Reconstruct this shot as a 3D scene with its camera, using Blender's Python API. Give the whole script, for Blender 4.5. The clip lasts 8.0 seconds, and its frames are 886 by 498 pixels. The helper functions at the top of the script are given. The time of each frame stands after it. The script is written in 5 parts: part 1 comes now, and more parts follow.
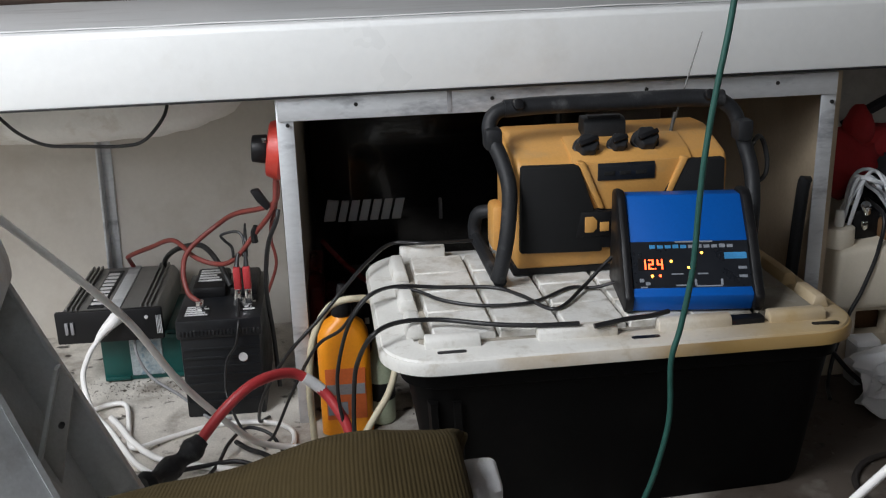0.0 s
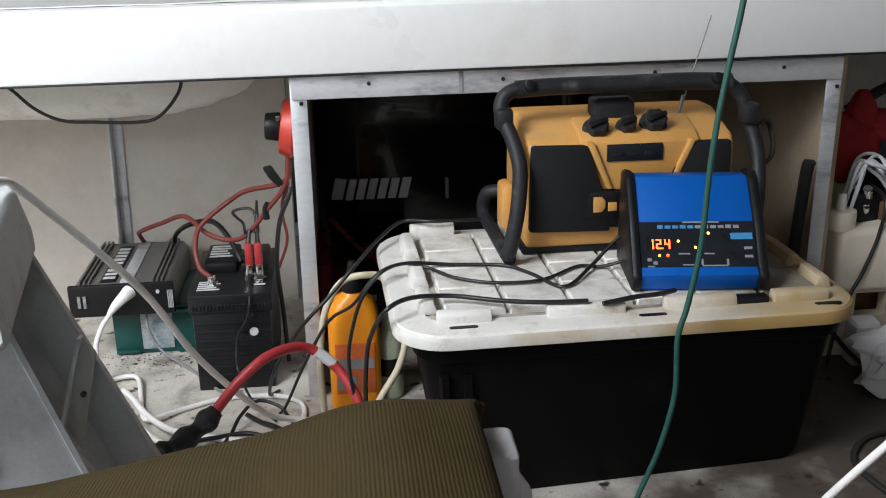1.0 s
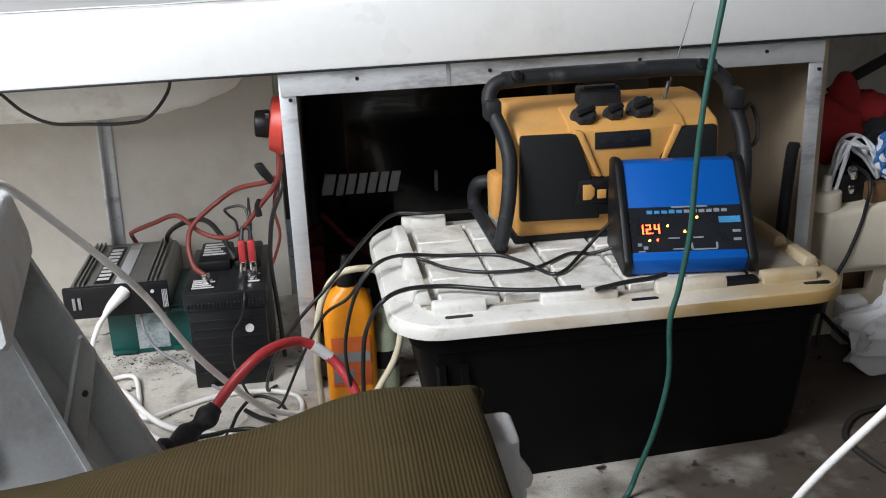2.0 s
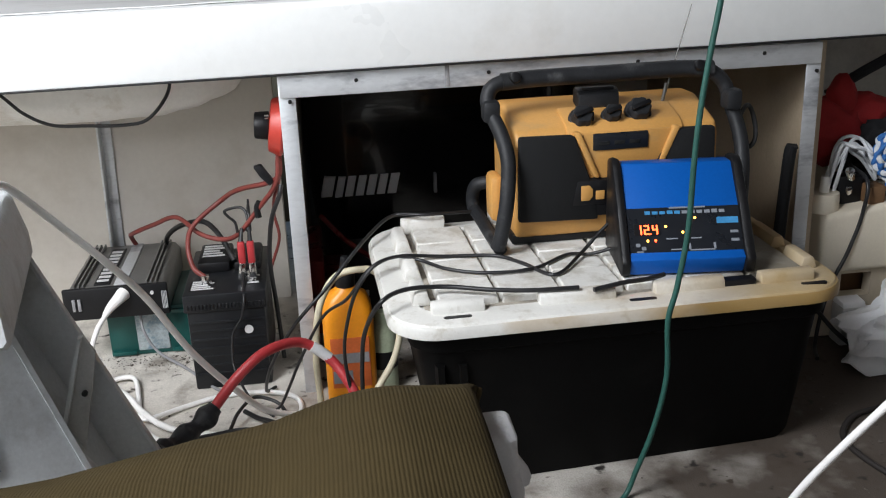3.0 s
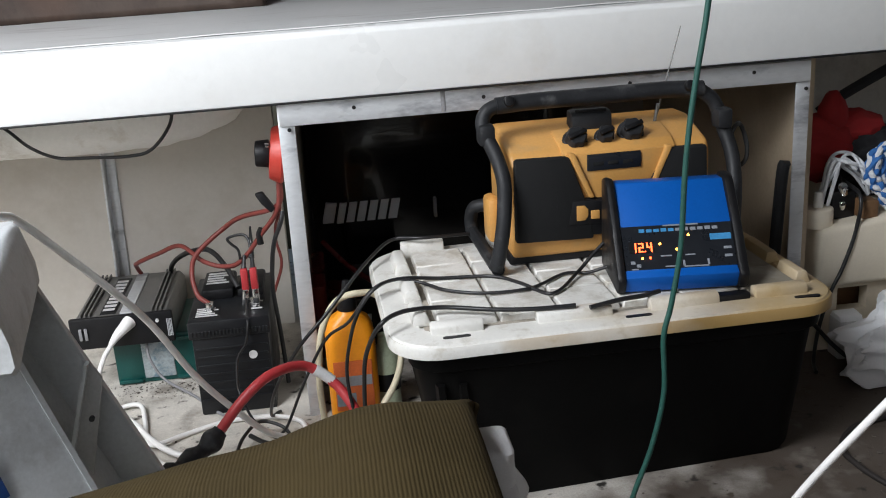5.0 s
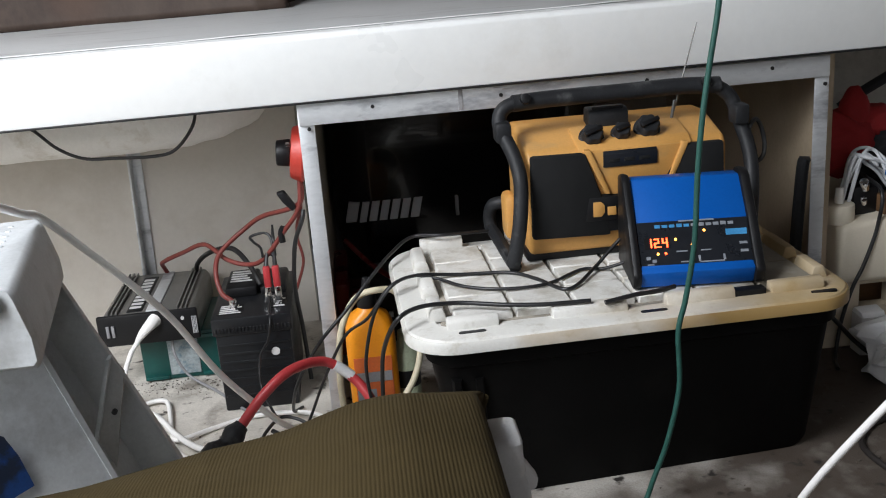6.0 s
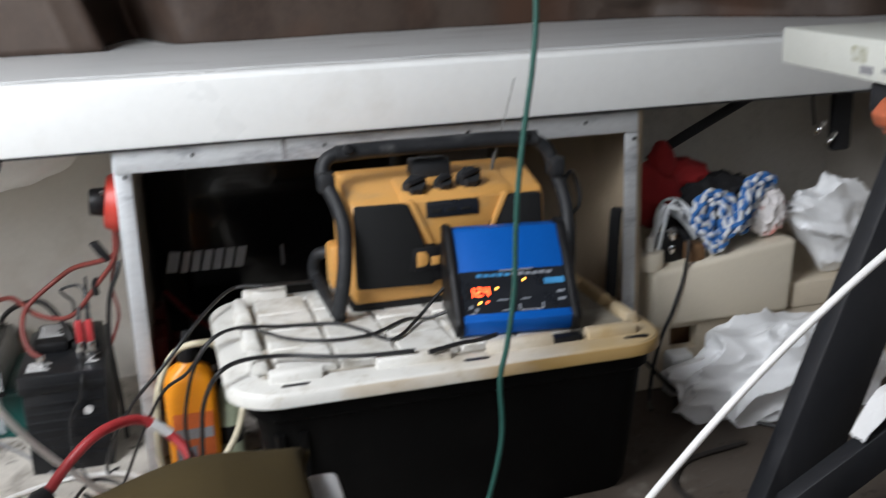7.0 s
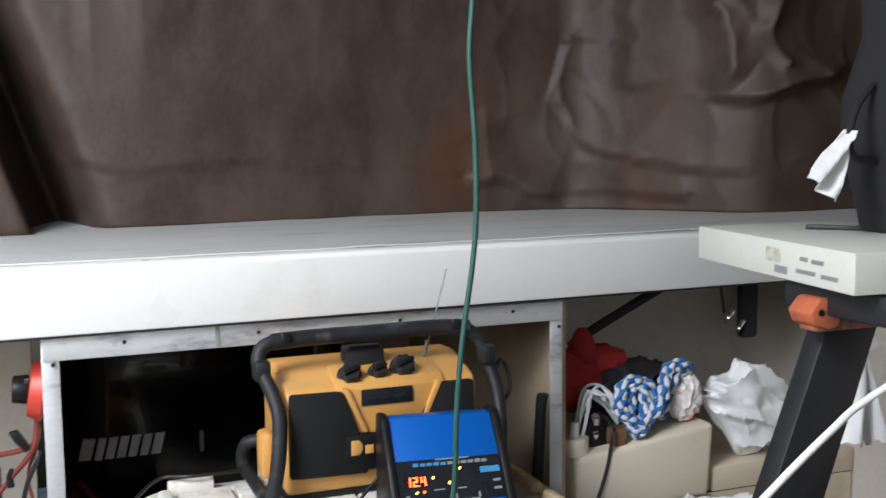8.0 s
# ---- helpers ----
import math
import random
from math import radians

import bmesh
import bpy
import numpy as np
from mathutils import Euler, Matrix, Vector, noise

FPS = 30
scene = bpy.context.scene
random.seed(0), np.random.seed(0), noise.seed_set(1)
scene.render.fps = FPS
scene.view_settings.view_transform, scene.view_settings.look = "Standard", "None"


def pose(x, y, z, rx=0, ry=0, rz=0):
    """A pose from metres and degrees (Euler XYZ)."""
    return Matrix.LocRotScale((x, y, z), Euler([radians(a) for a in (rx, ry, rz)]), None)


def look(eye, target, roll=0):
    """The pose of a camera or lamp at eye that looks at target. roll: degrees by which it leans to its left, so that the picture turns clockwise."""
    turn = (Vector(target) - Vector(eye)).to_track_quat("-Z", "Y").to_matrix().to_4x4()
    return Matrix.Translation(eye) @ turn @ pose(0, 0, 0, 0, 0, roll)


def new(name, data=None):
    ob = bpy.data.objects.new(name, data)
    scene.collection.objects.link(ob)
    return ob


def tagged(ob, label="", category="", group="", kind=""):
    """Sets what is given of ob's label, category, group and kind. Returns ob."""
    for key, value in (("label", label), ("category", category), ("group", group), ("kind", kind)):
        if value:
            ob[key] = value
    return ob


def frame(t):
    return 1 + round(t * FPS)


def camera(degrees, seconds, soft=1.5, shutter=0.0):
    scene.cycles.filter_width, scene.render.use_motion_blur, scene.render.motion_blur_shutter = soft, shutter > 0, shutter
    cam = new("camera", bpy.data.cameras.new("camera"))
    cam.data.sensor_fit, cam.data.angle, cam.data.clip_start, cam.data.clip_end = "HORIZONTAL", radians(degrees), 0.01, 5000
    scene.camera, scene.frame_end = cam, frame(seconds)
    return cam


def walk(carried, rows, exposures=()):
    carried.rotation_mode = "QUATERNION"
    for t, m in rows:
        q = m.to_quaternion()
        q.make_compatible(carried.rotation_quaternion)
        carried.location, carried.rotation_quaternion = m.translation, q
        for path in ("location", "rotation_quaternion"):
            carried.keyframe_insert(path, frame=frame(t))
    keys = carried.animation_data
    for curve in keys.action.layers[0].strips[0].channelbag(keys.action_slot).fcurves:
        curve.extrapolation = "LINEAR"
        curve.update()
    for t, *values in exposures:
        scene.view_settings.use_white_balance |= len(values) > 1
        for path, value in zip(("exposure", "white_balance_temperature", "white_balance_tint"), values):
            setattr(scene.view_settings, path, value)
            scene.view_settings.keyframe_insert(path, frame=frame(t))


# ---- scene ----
cam = camera(47.7, 8.0, soft=1.05, shutter=0.5)
PATH = [
    (0, (-0.036, -0.11, 0.895), (0.155, 1.778, 0.266), -1.6),
    (0.5, (-0.048, -0.121, 0.898), (0.161, 1.755, 0.237), -1.0),
    (1, (-0.064, -0.137, 0.899), (0.134, 1.739, 0.235), -0.9),
    (1.5, (-0.072, -0.149, 0.903), (0.132, 1.727, 0.239), -1.8),
    (1.7, (-0.075, -0.151, 0.902), (0.14, 1.725, 0.23), -2.0),
    (2.8, (-0.071, -0.159, 0.9), (0.151, 1.713, 0.218), -2.6),
    (3, (-0.074, -0.16, 0.898), (0.149, 1.711, 0.229), -2.3),
    (3.5, (-0.079, -0.165, 0.897), (0.143, 1.713, 0.245), -2.7),
    (4, (-0.08, -0.184, 0.901), (0.157, 1.695, 0.259), -2.8),
    (4.5, (-0.075, -0.18, 0.899), (0.137, 1.707, 0.272), -3.5),
    (4.7, (-0.07, -0.183, 0.9), (0.148, 1.704, 0.279), -3.6),
    (5.8, (-0.053, -0.211, 0.899), (0.12, 1.688, 0.282), -4.0),
    (6, (-0.044, -0.213, 0.896), (0.109, 1.685, 0.284), -4.4),
    (6.2, (-0.04, -0.213, 0.896), (0.145, 1.681, 0.287), -4.1),
    (6.5, (-0.039, -0.215, 0.897), (0.238, 1.676, 0.308), -3.7),
    (6.8, (-0.034, -0.212, 0.898), (0.348, 1.662, 0.32), -2.6),
    (7, (-0.032, -0.209, 0.9), (0.461, 1.653, 0.359), -1.9),
    (7.2, (-0.036, -0.21, 0.907), (0.526, 1.652, 0.427), -1.5),
    (7.5, (-0.055, -0.211, 0.916), (0.569, 1.651, 0.534), -0.9),
    (7.7, (-0.075, -0.214, 0.921), (0.575, 1.647, 0.636), -0.9),
    (7.8, (-0.085, -0.215, 0.925), (0.567, 1.647, 0.683), -0.8),
    (7.9, (-0.093, -0.217, 0.927), (0.587, 1.647, 0.711), -0.5),
    (8, (-0.099, -0.218, 0.929), (0.612, 1.647, 0.727), -0.5),
]
walk(cam, [(t, look(eye, target, roll)) for t, eye, target, roll in PATH], [(0, -0.46), (0.5, -0.27), (1.0, -0.19), (1.5, -0.07), (4.0, -0.07), (4.5, -0.14), (6.0, -0.19), (7.0, -0.05), (7.5, 0.08), (8.0, 0.22)])


# ---- world, lights, exposure ----
world = bpy.data.worlds.new("world")
scene.world = world
world.use_nodes = True
sky = world.node_tree.nodes.new("ShaderNodeTexSky")
sky.sky_type = "NISHITA"
sky.sun_disc = False
sky.sun_elevation, sky.sun_rotation = radians(35), radians(200)
bg = world.node_tree.nodes["Background"]
bg.inputs["Strength"].default_value = 0.1
world.node_tree.links.new(sky.outputs["Color"], bg.inputs["Color"])


def area_lamp(name, eye, target, sx, sy, watts, colour=(1, 1, 1)):
    data = bpy.data.lights.new(name, "AREA")
    data.shape, data.size, data.size_y, data.energy, data.color = "RECTANGLE", sx, sy, watts, colour
    ob = new(name, data)
    ob.matrix_world = look(eye, target)
    return ob


# daylight through added openings, all unseen: roof hatch, side window and companionway
area_lamp("added_hatch_light", (-1.25, 0.25, 2.08), (-0.55, 1.40, 0.45), 0.8, 0.8, 66, (0.94, 0.97, 1.02))
area_lamp("added_side_window_light", (-1.62, -0.10, 1.52), (-0.5, 1.6, 0.50), 1.3, 0.75, 31, (0.94, 0.97, 1.02))
area_lamp("added_companionway_light", (-0.35, -1.7, 1.45), (0.1, 1.5, 0.4), 1.0, 1.0, 3.0, (0.94, 0.97, 1.02))


# ---- mesh helpers ----
ORIGIN = {}


def thing(name, at, label, category, group="", kind=""):
    ob = new(name)
    ob.empty_display_size = 0.05
    ob.location = at
    ORIGIN[ob.name] = Vector(at)
    return tagged(ob, label, category, group, kind)


def finish(name, bm, material, angle=35):
    mesh = bpy.data.meshes.new(name)
    bmesh.ops.recalc_face_normals(bm, faces=bm.faces)
    bm.to_mesh(mesh)
    bm.free()
    mesh.materials.append(material)
    mesh.polygons.foreach_set("use_smooth", [True] * len(mesh.polygons))
    mesh.set_sharp_from_angle(angle=radians(angle))
    return mesh


def part(name, bm, material, parent, label="", angle=35):
    """One mesh, modelled in world metres, linked under a thing or a part."""
    o = ORIGIN[parent.name]
    bmesh.ops.translate(bm, verts=bm.verts, vec=-o)
    ob = new(name, finish(name, bm, material, angle))
    ob.parent = parent
    ORIGIN[ob.name] = o
    return tagged(ob, label)


def solid(name, bm, material, label, category, group="", kind="", angle=35):
    """A thing of one mesh."""
    lo = Vector([min(v.co[i] for v in bm.verts) for i in range(3)])
    hi = Vector([max(v.co[i] for v in bm.verts) for i in range(3)])
    at = Vector(((lo.x + hi.x) / 2, (lo.y + hi.y) / 2, lo.z))
    bmesh.ops.translate(bm, verts=bm.verts, vec=-at)
    ob = new(name, finish(name, bm, material, angle))
    ob.location = at
    ORIGIN[ob.name] = at
    return tagged(ob, label, category, group, kind)


def B():
    return bmesh.new()


def merge(bm, tmp, m=None):
    if m is not None:
        bmesh.ops.transform(tmp, matrix=m, verts=tmp.verts)
    mesh = bpy.data.meshes.new("tmp")
    tmp.to_mesh(mesh)
    tmp.free()
    bm.from_mesh(mesh)
    bpy.data.meshes.remove(mesh)
    return bm


def box(bm, x0, x1, y0, y1, z0, z1, bev=0.0, m=None, seg=2):
    t = bmesh.new()
    bmesh.ops.create_cube(t, size=1)
    bmesh.ops.scale(t, vec=(x1 - x0, y1 - y0, z1 - z0), verts=t.verts)
    bmesh.ops.translate(t, vec=((x0 + x1) / 2, (y0 + y1) / 2, (z0 + z1) / 2), verts=t.verts)
    if bev:
        bmesh.ops.bevel(t, geom=t.edges[:], offset=bev, segments=seg, profile=0.5, affect="EDGES")
    return merge(bm, t, m)


def prism(bm, pts, axis, a0, a1, bev=0.0, m=None, seg=2):
    """A polygon of pairs, drawn out along an axis: x (pairs y, z), y (x, z) or z (x, y)."""
    t = bmesh.new()
    def at(p, a):
        return {"x": (a, p[0], p[1]), "y": (p[0], a, p[1]), "z": (p[0], p[1], a)}[axis]
    lo = [t.verts.new(at(p, a0)) for p in pts]
    hi = [t.verts.new(at(p, a1)) for p in pts]
    n = len(pts)
    t.faces.new(lo), t.faces.new(hi)
    for i in range(n):
        t.faces.new((lo[i], lo[(i + 1) % n], hi[(i + 1) % n], hi[i]))
    bmesh.ops.recalc_face_normals(t, faces=t.faces)
    if bev:
        bmesh.ops.bevel(t, geom=t.edges[:], offset=bev, segments=seg, profile=0.5, affect="EDGES")
    return merge(bm, t, m)


def spline(pts, steps=8):
    p = [Vector(q) for q in pts]
    if len(p) < 3:
        return p
    p = [p[0] * 2 - p[1]] + p + [p[-1] * 2 - p[-2]]
    out = []
    for i in range(1, len(p) - 2):
        a, b, c, d = p[i - 1:i + 3]
        for k in range(steps):
            t = k / steps
            out.append(0.5 * (2 * b + (c - a) * t + (2 * a - 5 * b + 4 * c - d) * t * t + (3 * b - a - 3 * c + d) * t ** 3))
    out.append(p[-2])
    return out


def sweep(bm, path, radius, n=10, cap=True):
    """A round tube along a path; radius is a number or a function of 0..1."""
    rings, up = [], Vector((0.13, 0.21, 0.97))
    for i, p in enumerate(path):
        d = (path[min(i + 1, len(path) - 1)] - path[max(i - 1, 0)]).normalized()
        s = d.cross(up)
        if s.length < 1e-4:
            s = d.orthogonal()
        s.normalize()
        up = s.cross(d).normalized()
        r = radius(i / (len(path) - 1)) if callable(radius) else radius
        rings.append([bm.verts.new(p + (s * math.cos(a) + up * math.sin(a)) * r) for a in (2 * math.pi * k / n for k in range(n))])
    for q, w in zip(rings, rings[1:]):
        for k in range(n):
            bm.faces.new((q[k], q[(k + 1) % n], w[(k + 1) % n], w[k]))
    if cap:
        bm.faces.new(rings[0]), bm.faces.new(rings[-1])
    return bm


def tube(bm, pts, r, n=10, steps=8):
    return sweep(bm, spline(pts, steps), r, n)


def cyl(bm, p0, p1, r0, r1=None, n=24, bev=0.0):
    p0, p1 = Vector(p0), Vector(p1)
    r1 = r0 if r1 is None else r1
    if not bev:
        return sweep(bm, [p0, p1], lambda t: r0 + (r1 - r0) * t, n)
    k = bev / (p1 - p0).length
    ts = [0, k * 0.3, k, 1 - k, 1 - k * 0.3, 1]
    rs = [r0 - bev, r0 - bev * 0.3, r0, r1, r1 - bev * 0.3, r1 - bev]
    path = [p0.lerp(p1, t) for t in ts]
    it = iter(rs)
    return sweep(bm, path, lambda t: next(it), n)


def rounded(cx, cy, hx, hy, r, n=5):
    """A rounded rectangle as pairs."""
    out = []
    for sx, sy, a0 in ((1, 1, 0), (-1, 1, 90), (-1, -1, 180), (1, -1, 270)):
        for k in range(n + 1):
            a = radians(a0 + 90 * k / n)
            out.append((cx + sx * (hx - r) + r * math.cos(a), cy + sy * (hy - r) + r * math.sin(a)))
    return out


def loft(bm, rings, cap=True):
    vs = [[bm.verts.new(p) for p in ring] for ring in rings]
    n = len(vs[0])
    for q, w in zip(vs, vs[1:]):
        for k in range(n):
            bm.faces.new((q[k], q[(k + 1) % n], w[(k + 1) % n], w[k]))
    if cap:
        bm.faces.new(vs[0]), bm.faces.new(vs[-1])
    return bm


def sheet(bm, nu, nv, f, thick=0.0):
    """A surface f(u, v), u and v from 0 to 1, given a thickness along its normals."""
    g = [[bm.verts.new(f(i / nu, j / nv)) for j in range(nv + 1)] for i in range(nu + 1)]
    faces = [bm.faces.new((g[i][j], g[i + 1][j], g[i + 1][j + 1], g[i][j + 1])) for i in range(nu) for j in range(nv)]
    if thick:
        bmesh.ops.recalc_face_normals(bm, faces=bm.faces)
        bmesh.ops.solidify(bm, geom=faces, thickness=thick)
    return bm


def nz(x, y=0.0, z=0.0):
    return noise.noise((x, y, z))


def crumple(bm, c, size, amp, freq, seed, sub=4, flat=None, sharp=1.6):
    """A crumpled lump: a ball with many facets and folds; flat: it lies on that height."""
    t = bmesh.new()
    bmesh.ops.create_icosphere(t, subdivisions=sub, radius=1)
    for v in t.verts:
        d = v.co.normalized()
        q = d * freq + Vector((seed, seed * 1.7, -seed))
        k = max(0.0, 1 - 2.2 * abs(nz(*q))) ** 1.5
        k2 = max(0.0, 1 - 2.2 * abs(nz(*(q * 2.1)))) ** 1.5
        k3 = nz(*(q * 4.3))
        v.co = d * (1 + amp * (k * sharp * 0.55 + k2 * 0.3 + k3 * 0.12 - 0.3))
        v.co = Vector((v.co.x * size[0], v.co.y * size[1], v.co.z * size[2])) + Vector(c)
        if flat is not None:
            v.co.z = max(v.co.z, flat + 0.002 * (1 + nz(*(q * 4))))
    return merge(bm, t)


# ---- materials ----
def mat(name, colour, rough=0.5, metal=0.0, var=0.2, scale=25.0, fine=220.0, bump=0.15, stain=None, stain_at=(0.52, 0.68), stain_scale=9.0,
        emit=0.0, trans=0.0, clear=0.0, stretch=(1, 1, 1), rvar=0.15, depth=0.002, spec=0.5, spots=None):
    """A surface with broad and fine variation, gloss variation, fine relief and, where given, stains."""
    m = bpy.data.materials.new(name)
    m.use_nodes = True
    nt = m.node_tree
    N, L = nt.nodes.new, nt.links.new
    p = nt.nodes["Principled BSDF"]
    co = N("ShaderNodeTexCoord")
    mp = N("ShaderNodeMapping")
    mp.inputs["Scale"].default_value = stretch
    L(co.outputs["Object"], mp.inputs["Vector"])
    def ns(s, d=4.0, rough_=0.6):
        n = N("ShaderNodeTexNoise")
        n.inputs["Scale"].default_value, n.inputs["Detail"].default_value, n.inputs["Roughness"].default_value = s, d, rough_
        L(mp.outputs["Vector"], n.inputs["Vector"])
        return n
    a, b = ns(scale), ns(fine, 3.0)
    mix = N("ShaderNodeMath")
    mix.operation = "ADD"
    L(a.outputs["Fac"], mix.inputs[0]), L(b.outputs["Fac"], mix.inputs[1])
    ramp = N("ShaderNodeMapRange")
    ramp.inputs["From Min"].default_value, ramp.inputs["From Max"].default_value = 0.6, 1.4
    ramp.inputs["To Min"].default_value, ramp.inputs["To Max"].default_value = 1 - var, 1 + var
    L(mix.outputs[0], ramp.inputs["Value"])
    mul = N("ShaderNodeVectorMath")
    mul.operation = "SCALE"
    mul.inputs[0].default_value = colour
    L(ramp.outputs["Result"], mul.inputs["Scale"])
    out = mul.outputs["Vector"]
    if stain:
        s = ns(stain_scale, 6.0, 0.65)
        r = N("ShaderNodeMapRange")
        r.inputs["From Min"].default_value, r.inputs["From Max"].default_value = stain_at
        L(s.outputs["Fac"], r.inputs["Value"])
        mx = N("ShaderNodeMix")
        mx.data_type = "RGBA"
        mx.inputs["B"].default_value = (*stain, 1)
        L(r.outputs["Result"], mx.inputs["Factor"]), L(out, mx.inputs["A"])
        out = mx.outputs["Result"]
    if spots:
        tint, size, lo, hi = spots
        s = ns(size, 2.0, 0.5)
        r = N("ShaderNodeMapRange")
        r.inputs["From Min"].default_value, r.inputs["From Max"].default_value = lo, hi
        L(s.outputs["Fac"], r.inputs["Value"])
        mx = N("ShaderNodeMix")
        mx.data_type = "RGBA"
        mx.inputs["B"].default_value = (*tint, 1)
        L(r.outputs["Result"], mx.inputs["Factor"]), L(out, mx.inputs["A"])
        out = mx.outputs["Result"]
    L(out, p.inputs["Base Color"])
    rr = N("ShaderNodeMapRange")
    rr.inputs["To Min"].default_value, rr.inputs["To Max"].default_value = max(0.03, rough - rvar), min(1, rough + rvar)
    L(a.outputs["Fac"], rr.inputs["Value"]), L(rr.outputs["Result"], p.inputs["Roughness"])
    if bump:
        bp = N("ShaderNodeBump")
        bp.inputs["Strength"].default_value, bp.inputs["Distance"].default_value = bump, depth
        L(mix.outputs[0], bp.inputs["Height"]), L(bp.outputs["Normal"], p.inputs["Normal"])
    p.inputs["Metallic"].default_value = metal
    p.inputs["Transmission Weight"].default_value = trans
    p.inputs["Coat Weight"].default_value = clear
    p.inputs["Specular IOR Level"].default_value = spec
    if emit:
        p.inputs["Emission Color"].default_value = (*colour, 1)
        p.inputs["Emission Strength"].default_value = emit
    return m


def grime_shade_by_x(m, colour, lo, hi, most, scale, patchy=0.6):
    """Adds a colour, grime or painted shade, that grows, in patches, from one end of a thing to the other."""
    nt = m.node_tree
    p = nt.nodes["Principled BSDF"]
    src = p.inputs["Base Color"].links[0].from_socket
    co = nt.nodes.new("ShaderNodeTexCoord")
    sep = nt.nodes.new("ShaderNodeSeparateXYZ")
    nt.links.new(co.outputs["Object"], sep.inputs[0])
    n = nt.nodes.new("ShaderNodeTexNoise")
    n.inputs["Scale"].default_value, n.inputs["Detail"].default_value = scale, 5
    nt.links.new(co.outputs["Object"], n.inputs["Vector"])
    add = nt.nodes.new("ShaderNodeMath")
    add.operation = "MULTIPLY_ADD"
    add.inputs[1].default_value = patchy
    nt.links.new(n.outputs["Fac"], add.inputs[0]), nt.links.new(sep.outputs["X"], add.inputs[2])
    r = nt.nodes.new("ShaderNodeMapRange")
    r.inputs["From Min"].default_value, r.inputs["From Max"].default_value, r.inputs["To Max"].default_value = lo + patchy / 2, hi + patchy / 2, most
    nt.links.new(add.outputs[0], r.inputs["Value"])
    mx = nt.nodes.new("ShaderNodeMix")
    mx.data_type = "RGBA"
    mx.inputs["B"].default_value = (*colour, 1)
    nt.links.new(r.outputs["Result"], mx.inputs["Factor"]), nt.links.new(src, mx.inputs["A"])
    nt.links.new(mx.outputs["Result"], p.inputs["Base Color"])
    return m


def flecked(m, colour, scale, lo, hi):
    """Scatters blotches of a colour over a surface."""
    nt = m.node_tree
    p = nt.nodes["Principled BSDF"]
    src = p.inputs["Base Color"].links[0].from_socket
    co = nt.nodes.new("ShaderNodeTexCoord")
    n = nt.nodes.new("ShaderNodeTexNoise")
    n.inputs["Scale"].default_value, n.inputs["Detail"].default_value = scale, 3
    nt.links.new(co.outputs["Object"], n.inputs["Vector"])
    r = nt.nodes.new("ShaderNodeMapRange")
    r.inputs["From Min"].default_value, r.inputs["From Max"].default_value = lo, hi
    nt.links.new(n.outputs["Fac"], r.inputs["Value"])
    mx = nt.nodes.new("ShaderNodeMix")
    mx.data_type = "RGBA"
    mx.inputs["B"].default_value = (*colour, 1)
    nt.links.new(r.outputs["Result"], mx.inputs["Factor"]), nt.links.new(src, mx.inputs["A"])
    nt.links.new(mx.outputs["Result"], p.inputs["Base Color"])
    return m


M_SHELF = mat("white_gelcoat", (0.80, 0.81, 0.80), 0.32, var=0.03, scale=3, fine=60, bump=0.04, stain=(0.66, 0.65, 0.61), stain_at=(0.6, 0.95), stain_scale=5)
M_DECK = mat("worn_white_deck", (0.62, 0.63, 0.63), 0.45, var=0.08, scale=8, fine=140, bump=0.1, stain=(0.36, 0.35, 0.34), stain_at=(0.55, 0.8), stain_scale=6, stretch=(0.5, 2.0, 1))
M_WALL = mat("beige_liner", (0.635, 0.60, 0.545), 0.6, var=0.05, scale=4, fine=90, bump=0.08, stain=(0.46, 0.41, 0.34), stain_at=(0.5, 0.8), stain_scale=3)
M_WALL_GREY = mat("grey_liner", (0.53, 0.51, 0.48), 0.6, var=0.1, scale=5, fine=120, bump=0.1, stain=(0.2, 0.19, 0.18), stain_at=(0.52, 0.8), stain_scale=4)
M_TAN = mat("tan_varnished_panel", (0.52, 0.42, 0.30), 0.55, var=0.1, scale=5, fine=120, bump=0.1, stain=(0.34, 0.26, 0.17), stain_at=(0.5, 0.8), stain_scale=4)
M_PLINTH = mat("tan_painted_liner", (0.62, 0.54, 0.42), 0.6, var=0.07, scale=5, fine=100, bump=0.1, stain=(0.44, 0.35, 0.24), stain_at=(0.5, 0.8), stain_scale=5)
M_HULL = mat("cabin_side_paint", (0.52, 0.48, 0.43), 0.6, var=0.08, scale=3, fine=80, bump=0.08)
# brown ramp along x: deck dirt plus the shade right of the tote
M_FLOOR = flecked(grime_shade_by_x(mat("dirty_shaded_deck_paint", (0.60, 0.565, 0.51), 0.75, var=0.3, scale=22, fine=300, bump=0.5, stain=(0.20, 0.17, 0.14), stain_at=(0.52, 0.72), stain_scale=9, spots=((0.06, 0.05, 0.04), 38, 0.66, 0.74)), (0.058, 0.041, 0.029), -0.20, 0.55, 0.95, 11, 1.7), (0.022, 0.018, 0.015), 24, 0.645, 0.72)
M_ALU = mat("brushed_aluminium", (0.66, 0.68, 0.70), 0.45, metal=0.55, var=0.1, scale=10, fine=160, bump=0.08, stain=(0.30, 0.31, 0.34), stain_at=(0.53, 0.66), stain_scale=13, stretch=(0.35, 1, 1))
M_SCREW = mat("dark_screw", (0.05, 0.05, 0.05), 0.4, metal=0.8)
M_BLACK = mat("black_plastic", (0.008, 0.008, 0.009), 0.45, spec=0.3, var=0.25, scale=30, bump=0.1)
